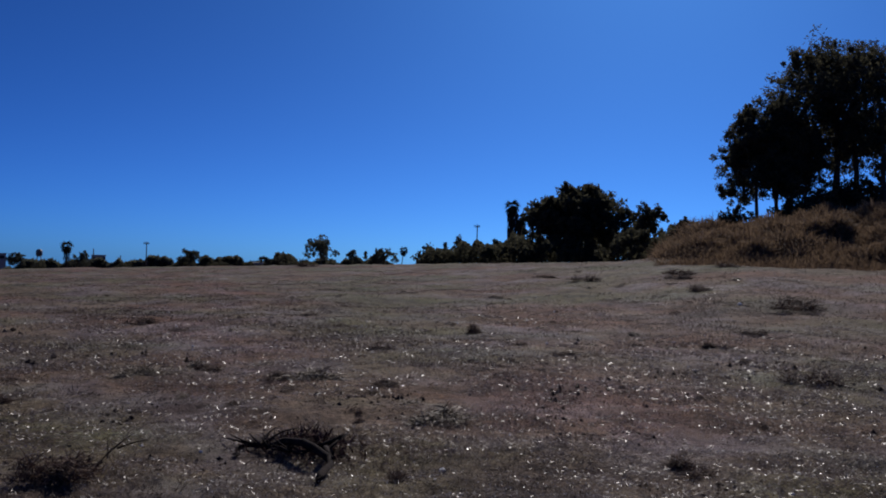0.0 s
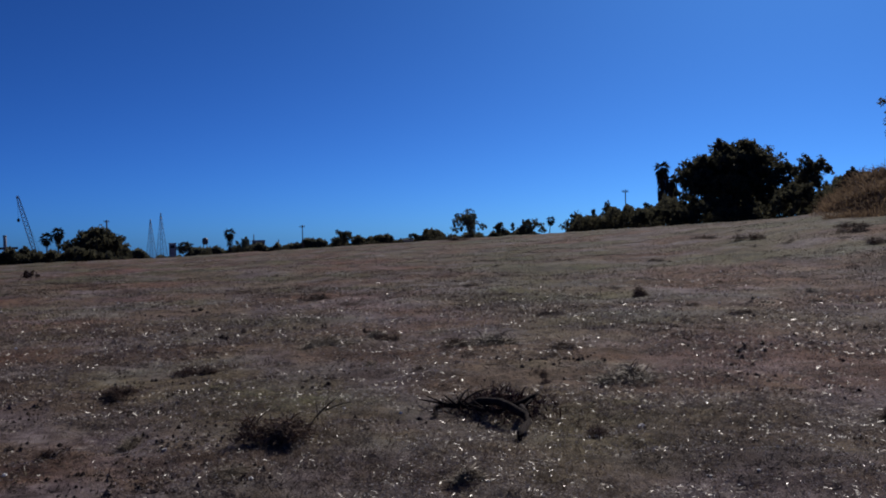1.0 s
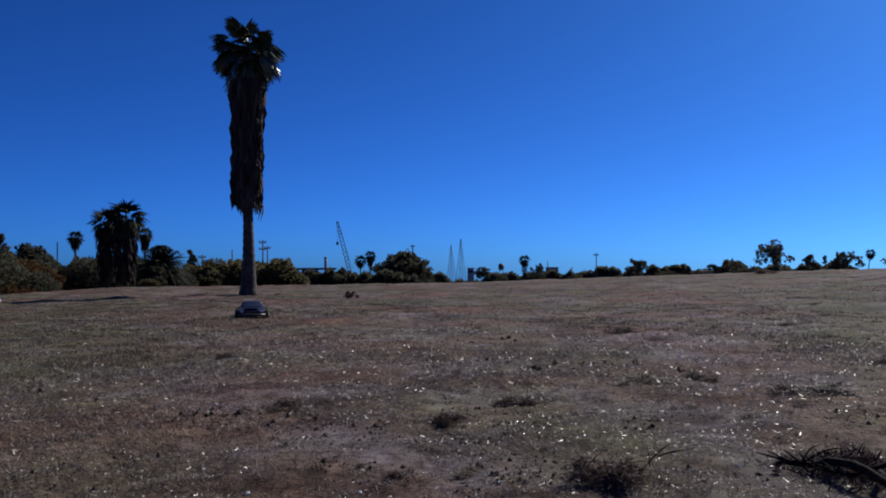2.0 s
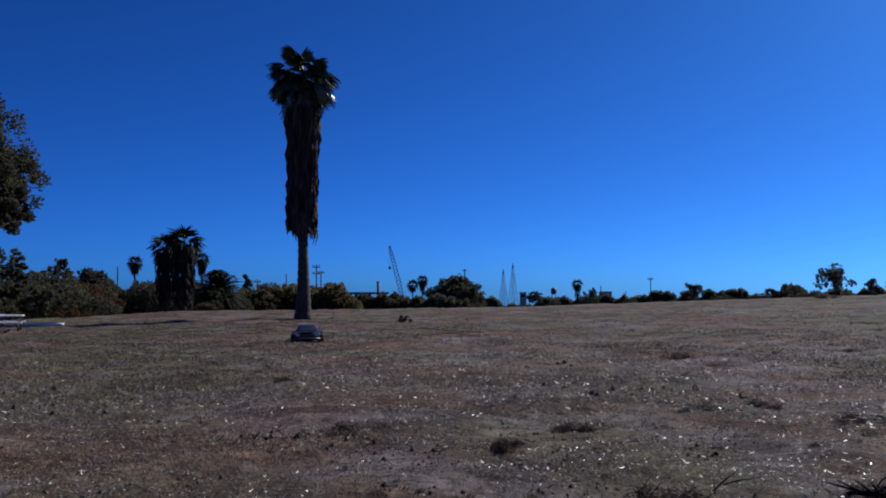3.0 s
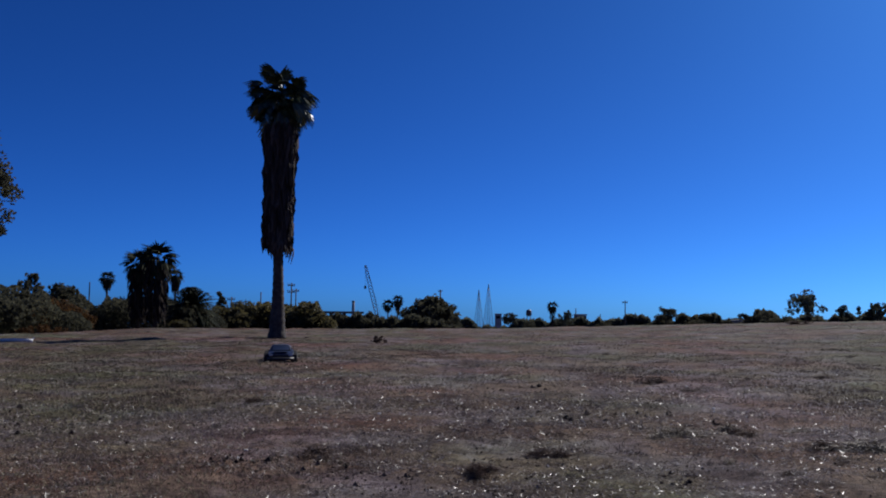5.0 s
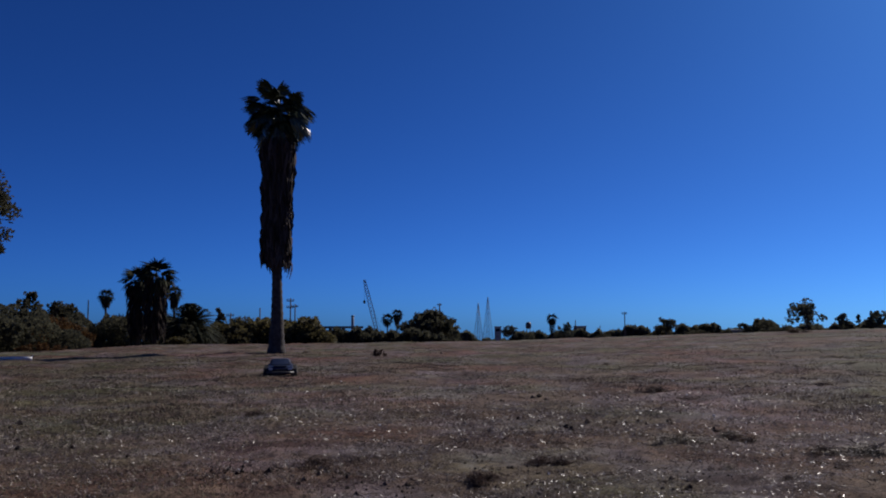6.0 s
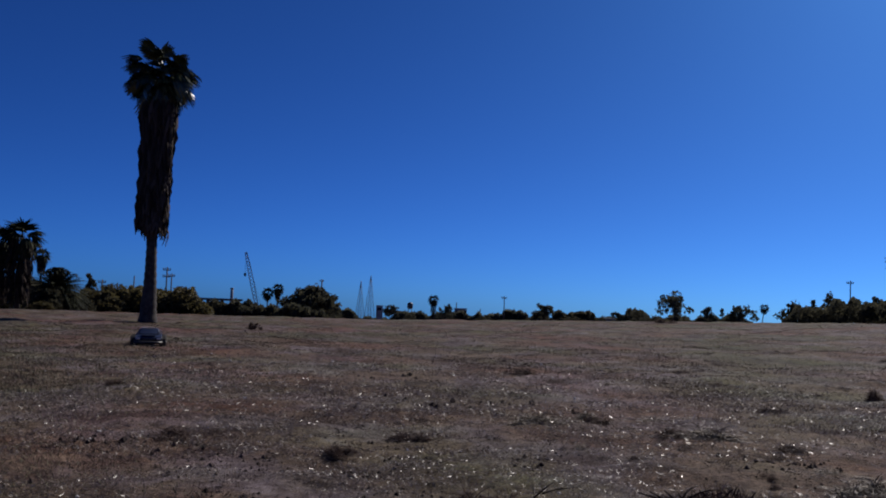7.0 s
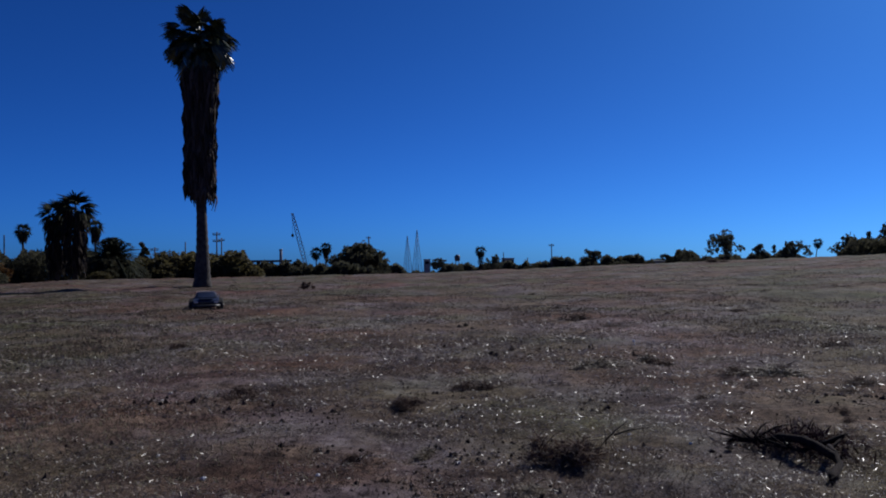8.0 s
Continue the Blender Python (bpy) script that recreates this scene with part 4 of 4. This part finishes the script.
def water_tower():
    x, y = spot(-3.28, 300)
    z = land_at(x, y) - 0.1
    h = 1.5 - z
    ob = thing("water_tower", x, y, z, "small grey water tower on legs, far off", "water tower")
    bm = bmesh.new()
    tube(bm, [(0, 0, h - 2.3), (0, 0, h - 1.9), (0, 0, h - 0.6), (0, 0, h - 0.15), (0, 0, h)], [0.4, 0.95, 0.95, 0.6, 0.1], 16)
    part("tank", bm, STEEL, ob)
    for k in range(4):
        a = math.pi / 4 + k * math.pi / 2
        bm = bmesh.new()
        bar(bm, (math.cos(a) * 1.1, math.sin(a) * 1.1, 0), (math.cos(a) * 0.7, math.sin(a) * 0.7, h - 1.9), 0.10, 6)
        part("leg", bm, STEEL, ob)


water_tower()


def block(bearing, dist, top, wide, deep, wall, label, windows):
    x, y = spot(bearing, dist)
    z = land_at(x, y) - 0.1
    h = top - z
    ob = thing("building", x, y, z, label, "building", turn=bearing)
    bm = bmesh.new()
    box(bm, 0, 0, h / 2, wide, deep, h)
    part("wall", bm, wall, ob)
    bm = bmesh.new()
    box(bm, 0, 0, h + 0.1, wide + 0.3, deep + 0.3, 0.25)
    part("roof", bm, CONCRETE, ob)
    me = None
    for k in range(windows):
        if me is None:
            bm = bmesh.new()
            box(bm, 0, 0, 0, wide / windows * 0.6, 0.08, 0.9)
            me = part("window", bm, TINT, ob)
            w_ob = me
        else:
            w_ob = new("window", me.data)
            w_ob.parent = ob
        w_ob.location = ((k + 0.5) / windows * wide - wide / 2, -deep / 2 - 0.01, h - 1.0)


block(-1.33, 300, -0.2, 2.2, 3, CONCRETE, "narrow grey block beyond the trees", 1)
block(-6.53, 320, -0.1, 4.4, 5, CONCRETE, "grey flat-roofed building beyond the trees", 3)
block(-15.56, 200, -0.7, 7.0, 5, CONCRETE, "long pale low building beyond the trees", 4)
block(7.88, 240, -0.9, 1.4, 2, WHITE_PAINT, "small white hut beside the chimney", 1)


def overpass():
    x0, y0 = spot(10.6, 250)
    x1, y1 = spot(7.3, 250)
    z = land_at((x0 + x1) / 2, (y0 + y1) / 2)
    ob = thing("overpass", (x0 + x1) / 2, (y0 + y1) / 2, z, "concrete overpass deck far off, darkened as its shadow side", "bridge", turn=9.0)
    ln = math.hypot(x1 - x0, y1 - y0)
    bm = bmesh.new()
    box(bm, 0, 0, -0.1 - z, ln, 5, 0.4)
    part("deck", bm, DECK, ob)
    bm = bmesh.new()
    box(bm, 0, -2.4, 0.2 - z, ln, 0.15, 0.2)
    part("parapet", bm, DECK, ob)
    for k in range(4):
        bm = bmesh.new()
        tube(bm, [((k - 1.5) * ln / 4, 0, -0.3), ((k - 1.5) * ln / 4, 0, -0.25 - z)], [0.5, 0.5], 10)
        part("pier", bm, DECK, ob)


overpass()


# ---- picnic tables and log beside the shrubs ----
def picnic_table(x, y, turn):
    """A small, low table for children, with its two benches."""
    z = land_at(x, y)
    ob = thing("picnic_table", x, y, z, "low white-topped picnic table with attached benches", "table", "picnic tables", turn)
    for k in range(4):
        bm = bmesh.new()
        box(bm, 0, (k - 1.5) * 0.11, 0.31, 0.86, 0.10, 0.03)
        bmesh.ops.bevel(bm, geom=bm.edges[:], offset=0.006, segments=1, affect="EDGES")
        part("board", bm, WHITE_PAINT, ob)
    for s in (-1, 1):
        bm = bmesh.new()
        box(bm, 0, s * 0.36, 0.17, 0.86, 0.13, 0.03)
        bmesh.ops.bevel(bm, geom=bm.edges[:], offset=0.006, segments=1, affect="EDGES")
        part("bench", bm, WHITE_PAINT, ob)
        bm = bmesh.new()
        box(bm, s * 0.32, 0, 0.14, 0.04, 0.78, 0.05)
        part("crossbeam", bm, POLE_WOOD, ob)
        for q in (-1, 1):
            bm = bmesh.new()
            bar(bm, (s * 0.35, q * 0.28, 0.0), (s * 0.35, q * 0.1, 0.3), 0.03)
            part("leg", bm, POLE_WOOD, ob)


picnic_table(-10.75, 18.1, 24)
picnic_table(-11.75, 19.1, 20)


def log_pile(name, x, y, turn, ln, r, label):
    rng = np.random.default_rng(50)
    bm = bmesh.new()
    z = land_at(x, y)
    pts = limb(rng, (-ln / 2, 0, r * 0.8), (ln / 2, 0, r * 0.9), 0.03, 8)
    tube(bm, pts, [r * rng.uniform(0.85, 1.1) for _ in pts], 11)
    tube(bm, limb(rng, (ln * 0.3, 0, r), (ln * 0.52, 0.1, r * 2.4), 0.05), [r * 0.5, r * 0.45, r * 0.4, r * 0.3, r * 0.25], 7)
    me = bpy.data.meshes.new(name)
    bm.to_mesh(me)
    bm.free()
    me.materials.append(STONE)
    ob = tagged(new(name, me), label, "log")
    ob.matrix_world = pose(x, y, z, 0, 0, turn)


log_pile("fallen_log", -11.0, 20.3, 24, 0.9, 0.045, "pale bleached fallen log on the lawn")


# ---- weeds, branches and stones in the field ----
def weed_mesh(seed, kind, n=1500):
    rng = np.random.default_rng(seed)
    hub = rng.normal(0, 0.2, (7, 2)) * np.array([1.2, 0.8])
    k = rng.integers(0, 7, n)
    p_ = hub[k] + rng.normal(0, 0.10, (n, 2))
    tall = rng.uniform(0.35, 1.0, 7)[k]
    start = rng.uniform(-0.05, 0.6, n) * tall * np.exp(-((p_ - hub[k]) ** 2).sum(1) / 0.02)
    tall = tall * rng.lognormal(-1.4, 0.45, n)
    v, f = blades(rng, p_[:, 0], p_[:, 1], start, np.minimum(tall, 0.7), rng.uniform(0.006, 0.02, n), np.clip(rng.normal(0.38, 0.3, n), 0.0, 1), 0.2, n > 1000)
    return mesh_from("weed", v, f, WEED if kind == "weed" else TURF)


WEEDS = [weed_mesh(60 + k, "weed") for k in range(4)]
GRASS = [weed_mesh(70 + k, "grass") for k in range(3)]
SMALL_WEEDS = [weed_mesh(64 + k, "weed", 700) for k in range(4)]
SMALL_GRASS = [weed_mesh(74 + k, "grass", 700) for k in range(3)]
# x, y, width, height
NEAR_WEEDS = [
    (0.28, 3.44, 0.26, 0.13), (-0.30, 4.74, 0.14, 0.06), (-0.51, 3.62, 0.11, 0.06), (-1.25, 5.35, 0.24, 0.08), (-0.31, 4.68, 0.13, 0.07), (0.10, 5.42, 0.21, 0.08),
    (0.39, 4.97, 0.16, 0.06), (2.71, 2.85, 0.19, 0.09), (1.47, 3.10, 0.11, 0.06), (2.44, 5.41, 0.20, 0.05), (1.52, 6.61, 0.19, 0.09), (1.86, 5.90, 0.20, 0.07), (-2.33, 8.2, 0.18, 0.07),
]
FAR_WEEDS = [
    (14.18, 15.44, 0.80, 0.20), (4.95, 7.82, 0.30, 0.07), (1.78, 11.1, 0.36, 0.10), (5.16, 9.00, 0.20, 0.17), (12.79, 17.0, 0.81, 0.19), (13.13, 14.41, 0.62, 0.17),
    (10.68, 9.11, 0.85, 0.23), (11.65, 12.11, 0.53, 0.15), (5.68, 4.68, 0.50, 0.14), (3.31, 7.65, 0.45, 0.10), (12.62, 36.36, 0.73, 0.20),
    (16.56, 16.27, 0.7, 0.16), (8.03, 7.43, 0.32, 0.08), (6.25, 7.50, 0.26, 0.08), (6.75, 6.77, 0.24, 0.07), (13.5, 19.7, 0.6, 0.14), (4.76, 6.64, 0.22, 0.06), (4.25, 12.3, 0.34, 0.09), (19.2, 18.6, 0.7, 0.15),
]
GRASS_TUFTS = [(2.04, 5.86, 0.43, 0.12), (0.79, 2.70, 0.16, 0.06), (-0.23, 3.69, 0.14, 0.05), (0.07, 3.01, 0.15, 0.05), (1.49, 6.72, 0.26, 0.07), (2.20, 4.16, 0.36, 0.10), (0.97, 6.29, 0.36, 0.10)]


def tuft(meshes, k, x, y, wide, high, name, label, category, group):
    ob = tagged(new(name, meshes[k % len(meshes)]), label, category, group)
    ob.matrix_world = pose(x, y, land_at(x, y), 0, 0, (k * 77) % 360 * 0.3) @ Matrix.Diagonal((wide * 1.15, wide * 0.9, high * 1.25, 1))


for k, row in enumerate(NEAR_WEEDS + FAR_WEEDS):
    tuft(WEEDS, k, *row, "weed_tuft", "dark dead weed tuft in the straw", "weed", "weed tufts")
for k, row in enumerate(GRASS_TUFTS):
    tuft(GRASS, k, *row, "grass_tuft", "olive-brown tuft of dry grass", "grass", "grass tufts")
rng_w = np.random.default_rng(77)
for k in range(70):      # scattered further tufts over the field
    b_, d_ = rng_w.uniform(-58, 34), rng_w.uniform(9, 36)
    px_, py_ = spot(b_, d_)
    tuft(SMALL_WEEDS if k % 3 else SMALL_GRASS, k, px_, py_, rng_w.uniform(0.12, 0.42), rng_w.uniform(0.025, 0.07), "weed_tuft", "low dead weed tuft in the dry field", "weed", "weed tufts")


rng_w = np.random.default_rng(78)
for k in range(80):      # small tufts on the barer side, towards the bank
    px_, py_ = spot(rng_w.uniform(-58, -8), 4.5 + 16 * rng_w.uniform() ** 1.3)
    tuft(SMALL_WEEDS if k % 4 else SMALL_GRASS, k + 3, px_, py_, rng_w.uniform(0.07, 0.24) * (0.7 + 0.05 * math.hypot(px_, py_)), rng_w.uniform(0.02, 0.06), "weed_tuft", "small dead weed tuft on bare trampled soil", "weed", "weed tufts")


def dry_stalk():
    """A forked dry stalk that leans out of the weed."""
    rng = np.random.default_rng(83)
    ob = thing("dry_stalk", 0.42, 3.58, land_at(0.42, 3.58), "thin forked dry stalk leaning out of a weed tuft", "twig")
    for a, c, r in (((0, 0, 0), (0.17, 0.16, 0.11), 0.005), ((0.10, 0.10, 0.065), (0.22, 0.12, 0.085), 0.0035), ((0.06, 0.06, 0.04), (0.07, 0.15, 0.10), 0.003)):
        bm = bmesh.new()
        tube(bm, limb(rng, a, c, 0.06), [r, r * 0.95, r * 0.85, r * 0.7, r * 0.4], 6)
        part("stalk", bm, BRANCH, ob)


dry_stalk()


def branch_pile():
    """A fallen dry branch with a hooked end and a tangle of twigs on it."""
    rng = np.random.default_rng(81)
    ob = thing("branch_pile", 1.2, 3.6, land_at(1.2, 3.6), "fallen dry branch with a tangle of dark twigs", "branch")
    bm = bmesh.new()
    way = [(-0.145, 0.26, 0.02), (-0.10, 0.20, 0.035), (-0.06, 0.15, 0.03), (0.0, 0.10, 0.06), (0.045, -0.02, 0.075), (0.06, -0.10, 0.068), (0.085, -0.22, 0.05), (0.07, -0.27, 0.035), (-0.01, -0.38, 0.022), (-0.035, -0.42, 0.018)]
    tube(bm, way, [0.006, 0.011, 0.009, 0.014, 0.016, 0.015, 0.017, 0.013, 0.015, 0.008], 9)
    for v in bm.verts:
        v.co += Vector(rng.normal(size=3)) * 0.003
    part("main_branch", bm, BRANCH, ob, "thick dark branch with a hooked end")
    for k in range(22):
        bm = bmesh.new()
        s = rng.uniform(0.0, 0.75)
        a = Vector((-0.14 + 0.22 * s, 0.25 - 0.45 * s, 0.04))
        c = a + Vector((rng.uniform(-0.1, 0.22), rng.uniform(-0.05, 0.26), rng.uniform(-0.02, 0.06)))
        tube(bm, limb(rng, a, c, 0.06), [0.006, 0.005, 0.004, 0.003, 0.002], 6)
        part("twig", bm, BRANCH, ob)
    for a, c, r in (((0.17, -0.02, 0.02), (0.09, -0.24, 0.05), 0.015), ((0.10, -0.10, 0.03), (0.30, 0.12, 0.07), 0.008), ((-0.14, 0.25, 0.02), (-0.20, 0.20, 0.012), 0.010), ((0.10, 0.0, 0.04), (0.24, 0.02, 0.09), 0.013)):
        bm = bmesh.new()
        tube(bm, limb(rng, a, c, 0.1), [r, r * 0.95, r * 0.85, r * 0.7, r * 0.45], 7)
        part("side_branch", bm, BRANCH, ob)
    n = 1500
    u = rng.normal(size=(n, 2)) * np.array([0.12, 0.12])
    v, f = blades(rng, u[:, 0] + 0.12, u[:, 1] + 0.17, rng.uniform(-0.02, 0.085, n) * np.exp(-(u ** 2).sum(1) / 0.03), rng.uniform(0.015, 0.07, n), rng.uniform(0.002, 0.006, n), np.clip(rng.normal(0.4, 0.28, n), 0.0, 1), 0.1)
    tg = part("twig_tangle", mesh_from("twig_tangle", v, f, TANGLE), TANGLE, ob, "tangle of dark dead twigs and weed")
    tg["kind"] = "stuff"


branch_pile()


def pebbles():
    """Small pale stones and scraps in the litter, whitened in colour as lit glints."""
    rng = np.random.default_rng(90)
    meshes = []
    for k in range(4):
        bm = bmesh.new()
        bmesh.ops.create_icosphere(bm, subdivisions=1, radius=1.0)
        for v in bm.verts:
            v.co *= rng.uniform(0.7, 1.2)
            v.co.z *= 0.55
        me = bpy.data.meshes.new("stone")
        bm.to_mesh(me)
        bm.free()
        me.materials.append(STONE)
        meshes.append(me)
    places = [(1.69, 3.17, 0.02), (10.3, 9.9, 0.05)]
    while len(places) < 60:
        b_, d_ = rng.uniform(-56, 20), 2.6 + 12 * rng.uniform() ** 1.6
        places.append((*spot(b_, d_), rng.uniform(0.005, 0.013) * (1 + d_ / 12)))
    for k, (x, y, s) in enumerate(places):
        ob = tagged(new("stone", meshes[k % 4]), "small stone lying in the straw, whitened like a glint", "stone", "stones")
        ob.matrix_world = pose(x, y, land_at(x, y) + s * 0.2, 0, 0, k * 50) @ Matrix.Diagonal((s, s * 0.8, s, 1))


pebbles()


# ---- the model truck ----
def model_truck(x, y, turn):
    """Large-scale radio-controlled short-course truck: low shell, fat wheels, bumpers. Its nose points along -y."""
    z = land_at(x, y)
    ob = thing("model_truck", x, y, z, "dark blue radio-controlled off-road truck with fat tyres", "model truck", turn=turn)
    W = 0.42
    prof = [(-0.47, 0.185, 0.20), (-0.44, 0.19, 0.225), (-0.41, 0.205, 0.235), (-0.215, 0.205, 0.25), (-0.20, 0.10, 0.252), (-0.07, 0.10, 0.355), (-0.02, 0.10, 0.374), (0.13, 0.10, 0.368), (0.18, 0.10, 0.285), (0.195, 0.20, 0.272), (0.405, 0.205, 0.268), (0.44, 0.20, 0.266), (0.52, 0.225, 0.262)]
    bm = bmesh.new()
    rows = []
    for yy, lo, hi in prof:
        cab = hi > 0.3
        wt = W * (0.36 if cab else 0.44)
        ring = [(-W * 0.47, yy, lo), (-W * 0.49, yy, min(0.22, hi - 0.01)), (-W * 0.47, yy, min(0.25, hi - 0.005)), (-wt, yy, hi - 0.012), (-wt * 0.8, yy, hi), (wt * 0.8, yy, hi), (wt, yy, hi - 0.012), (W * 0.47, yy, min(0.25, hi - 0.005)), (W * 0.49, yy, min(0.22, hi - 0.01)), (W * 0.47, yy, lo)]
        rows.append([bm.verts.new(p_) for p_ in ring])
    for a, c in zip(rows, rows[1:]):
        for k in range(9):
            bm.faces.new((a[k], a[k + 1], c[k + 1], c[k])).smooth = True
        bm.faces.new((a[9], a[0], c[0], c[9]))
    bm.faces.new(rows[0][::-1]), bm.faces.new(rows[-1])
    bmesh.ops.recalc_face_normals(bm, faces=bm.faces[:])
    body = part("body_shell", bm, BODY_PAINT, ob, "glossy dark blue truck shell")
    body.scale = (0.96, 1.0, 0.8)
    bm = bmesh.new()
    box(bm, 0, 0.06, 0.372, W * 0.56, 0.19, 0.008)
    bmesh.ops.bevel(bm, geom=bm.edges[:], offset=0.003, segments=1, affect="EDGES")
    part("roof_panel", bm, BODY_PALE, body, "roof panel in a lighter grey than the shell")
    bm = bmesh.new()
    box(bm, 0, -0.36, 0.232, W * 0.52, 0.16, 0.008, Matrix.Rotation(radians(-3), 4, "X"))
    part("hood_panel", bm, BODY_PALE, body, "hood panel in a lighter grey than the shell")
    bm = bmesh.new()
    bm.faces.new([bm.verts.new(p_) for p_ in ((-0.155, -0.188, 0.262), (0.155, -0.188, 0.262), (0.135, -0.070, 0.352), (-0.135, -0.070, 0.352))])
    bmesh.ops.solidify(bm, geom=bm.faces[:], thickness=0.006)
    part("windscreen", bm, TINT, body, "dark tinted windscreen")
    for s in (-1, 1):
        bm = bmesh.new()
        bm.faces.new([bm.verts.new(p_) for p_ in ((s * 0.206, -0.14, 0.268), (s * 0.206, 0.15, 0.268), (s * 0.176, 0.12, 0.345), (s * 0.176, -0.05, 0.345))])
        bmesh.ops.solidify(bm, geom=bm.faces[:], thickness=0.006)
        part("side_window", bm, TINT, body)
        bm = bmesh.new()
        box(bm, s * 0.155, -0.462, 0.192, 0.075, 0.03, 0.035)
        bmesh.ops.bevel(bm, geom=bm.edges[:], offset=0.008, segments=2, affect="EDGES")
        part("headlight", bm, LAMP_LENS, body, "clear headlight")
        bm = bmesh.new()
        box(bm, s * W * 0.47, 0.43, 0.2, 0.03, 0.10, 0.10)
        part("mud_flap", bm, PLASTIC, body)
    bm = bmesh.new()
    box(bm, 0, -0.472, 0.185, 0.20, 0.02, 0.035)
    part("grille", bm, PLASTIC, body)
    bm = bmesh.new()
    tube(bm, [(-0.2, -0.47, 0.10), (-0.12, -0.52, 0.10), (0.12, -0.52, 0.10), (0.2, -0.47, 0.10)], [0.022] * 4, 8)
    box(bm, 0, -0.47, 0.10, 0.26, 0.08, 0.02)
    part("front_bumper", bm, PLASTIC, ob)
    bm = bmesh.new()
    tube(bm, [(-0.19, 0.47, 0.12), (-0.12, 0.51, 0.12), (0.12, 0.51, 0.12), (0.19, 0.47, 0.12)], [0.02] * 4, 8)
    box(bm, 0, 0.46, 0.12, 0.24, 0.1, 0.02)
    part("rear_bumper", bm, PLASTIC, ob)
    bm = bmesh.new()
    box(bm, 0, 0, 0.085, 0.2, 0.86, 0.03)
    for yy in (-0.31, 0.30):
        box(bm, 0, yy, 0.093, 0.34, 0.025, 0.025)
    part("chassis", bm, PLASTIC, ob)

    def tyre_mesh():
        bm_ = bmesh.new()
        n, prof_ = 28, [(-0.05, 0.055), (-0.052, 0.078), (-0.04, 0.09), (0.0, 0.093), (0.04, 0.09), (0.052, 0.078), (0.05, 0.055)]
        rings = [[bm_.verts.new((px__, math.cos(2 * math.pi * k / n) * r_ * (1 + (0.05 if k % 2 and r_ > 0.085 else 0)), math.sin(2 * math.pi * k / n) * r_ * (1 + (0.05 if k % 2 and r_ > 0.085 else 0)))) for px__, r_ in prof_] for k in range(n)]
        for k in range(n):
            for j in range(6):
                bm_.faces.new((rings[k][j], rings[k][j + 1], rings[(k + 1) % n][j + 1], rings[(k + 1) % n][j]))
        return bm_

    def rim_mesh():
        bm_ = bmesh.new()
        tube(bm_, [(-0.045, 0, 0), (0.045, 0, 0)], [0.058, 0.058], 18)
        for s_ in (-1, 1):
            tube(bm_, [(s_ * 0.045, 0, 0), (s_ * 0.058, 0, 0)], [0.022, 0.015], 8)
        return bm_

    for sx in (-1, 1):
        for yy in (-0.31, 0.30):
            w_ob = part("wheel", tyre_mesh(), RUBBER, ob, "knobbly black tyre on a dusty rim")
            w_ob.location = (sx * 0.21, yy, 0.095)
            part("rim", rim_mesh(), RIM, w_ob)


model_truck(-3.49, 14.5, 12)
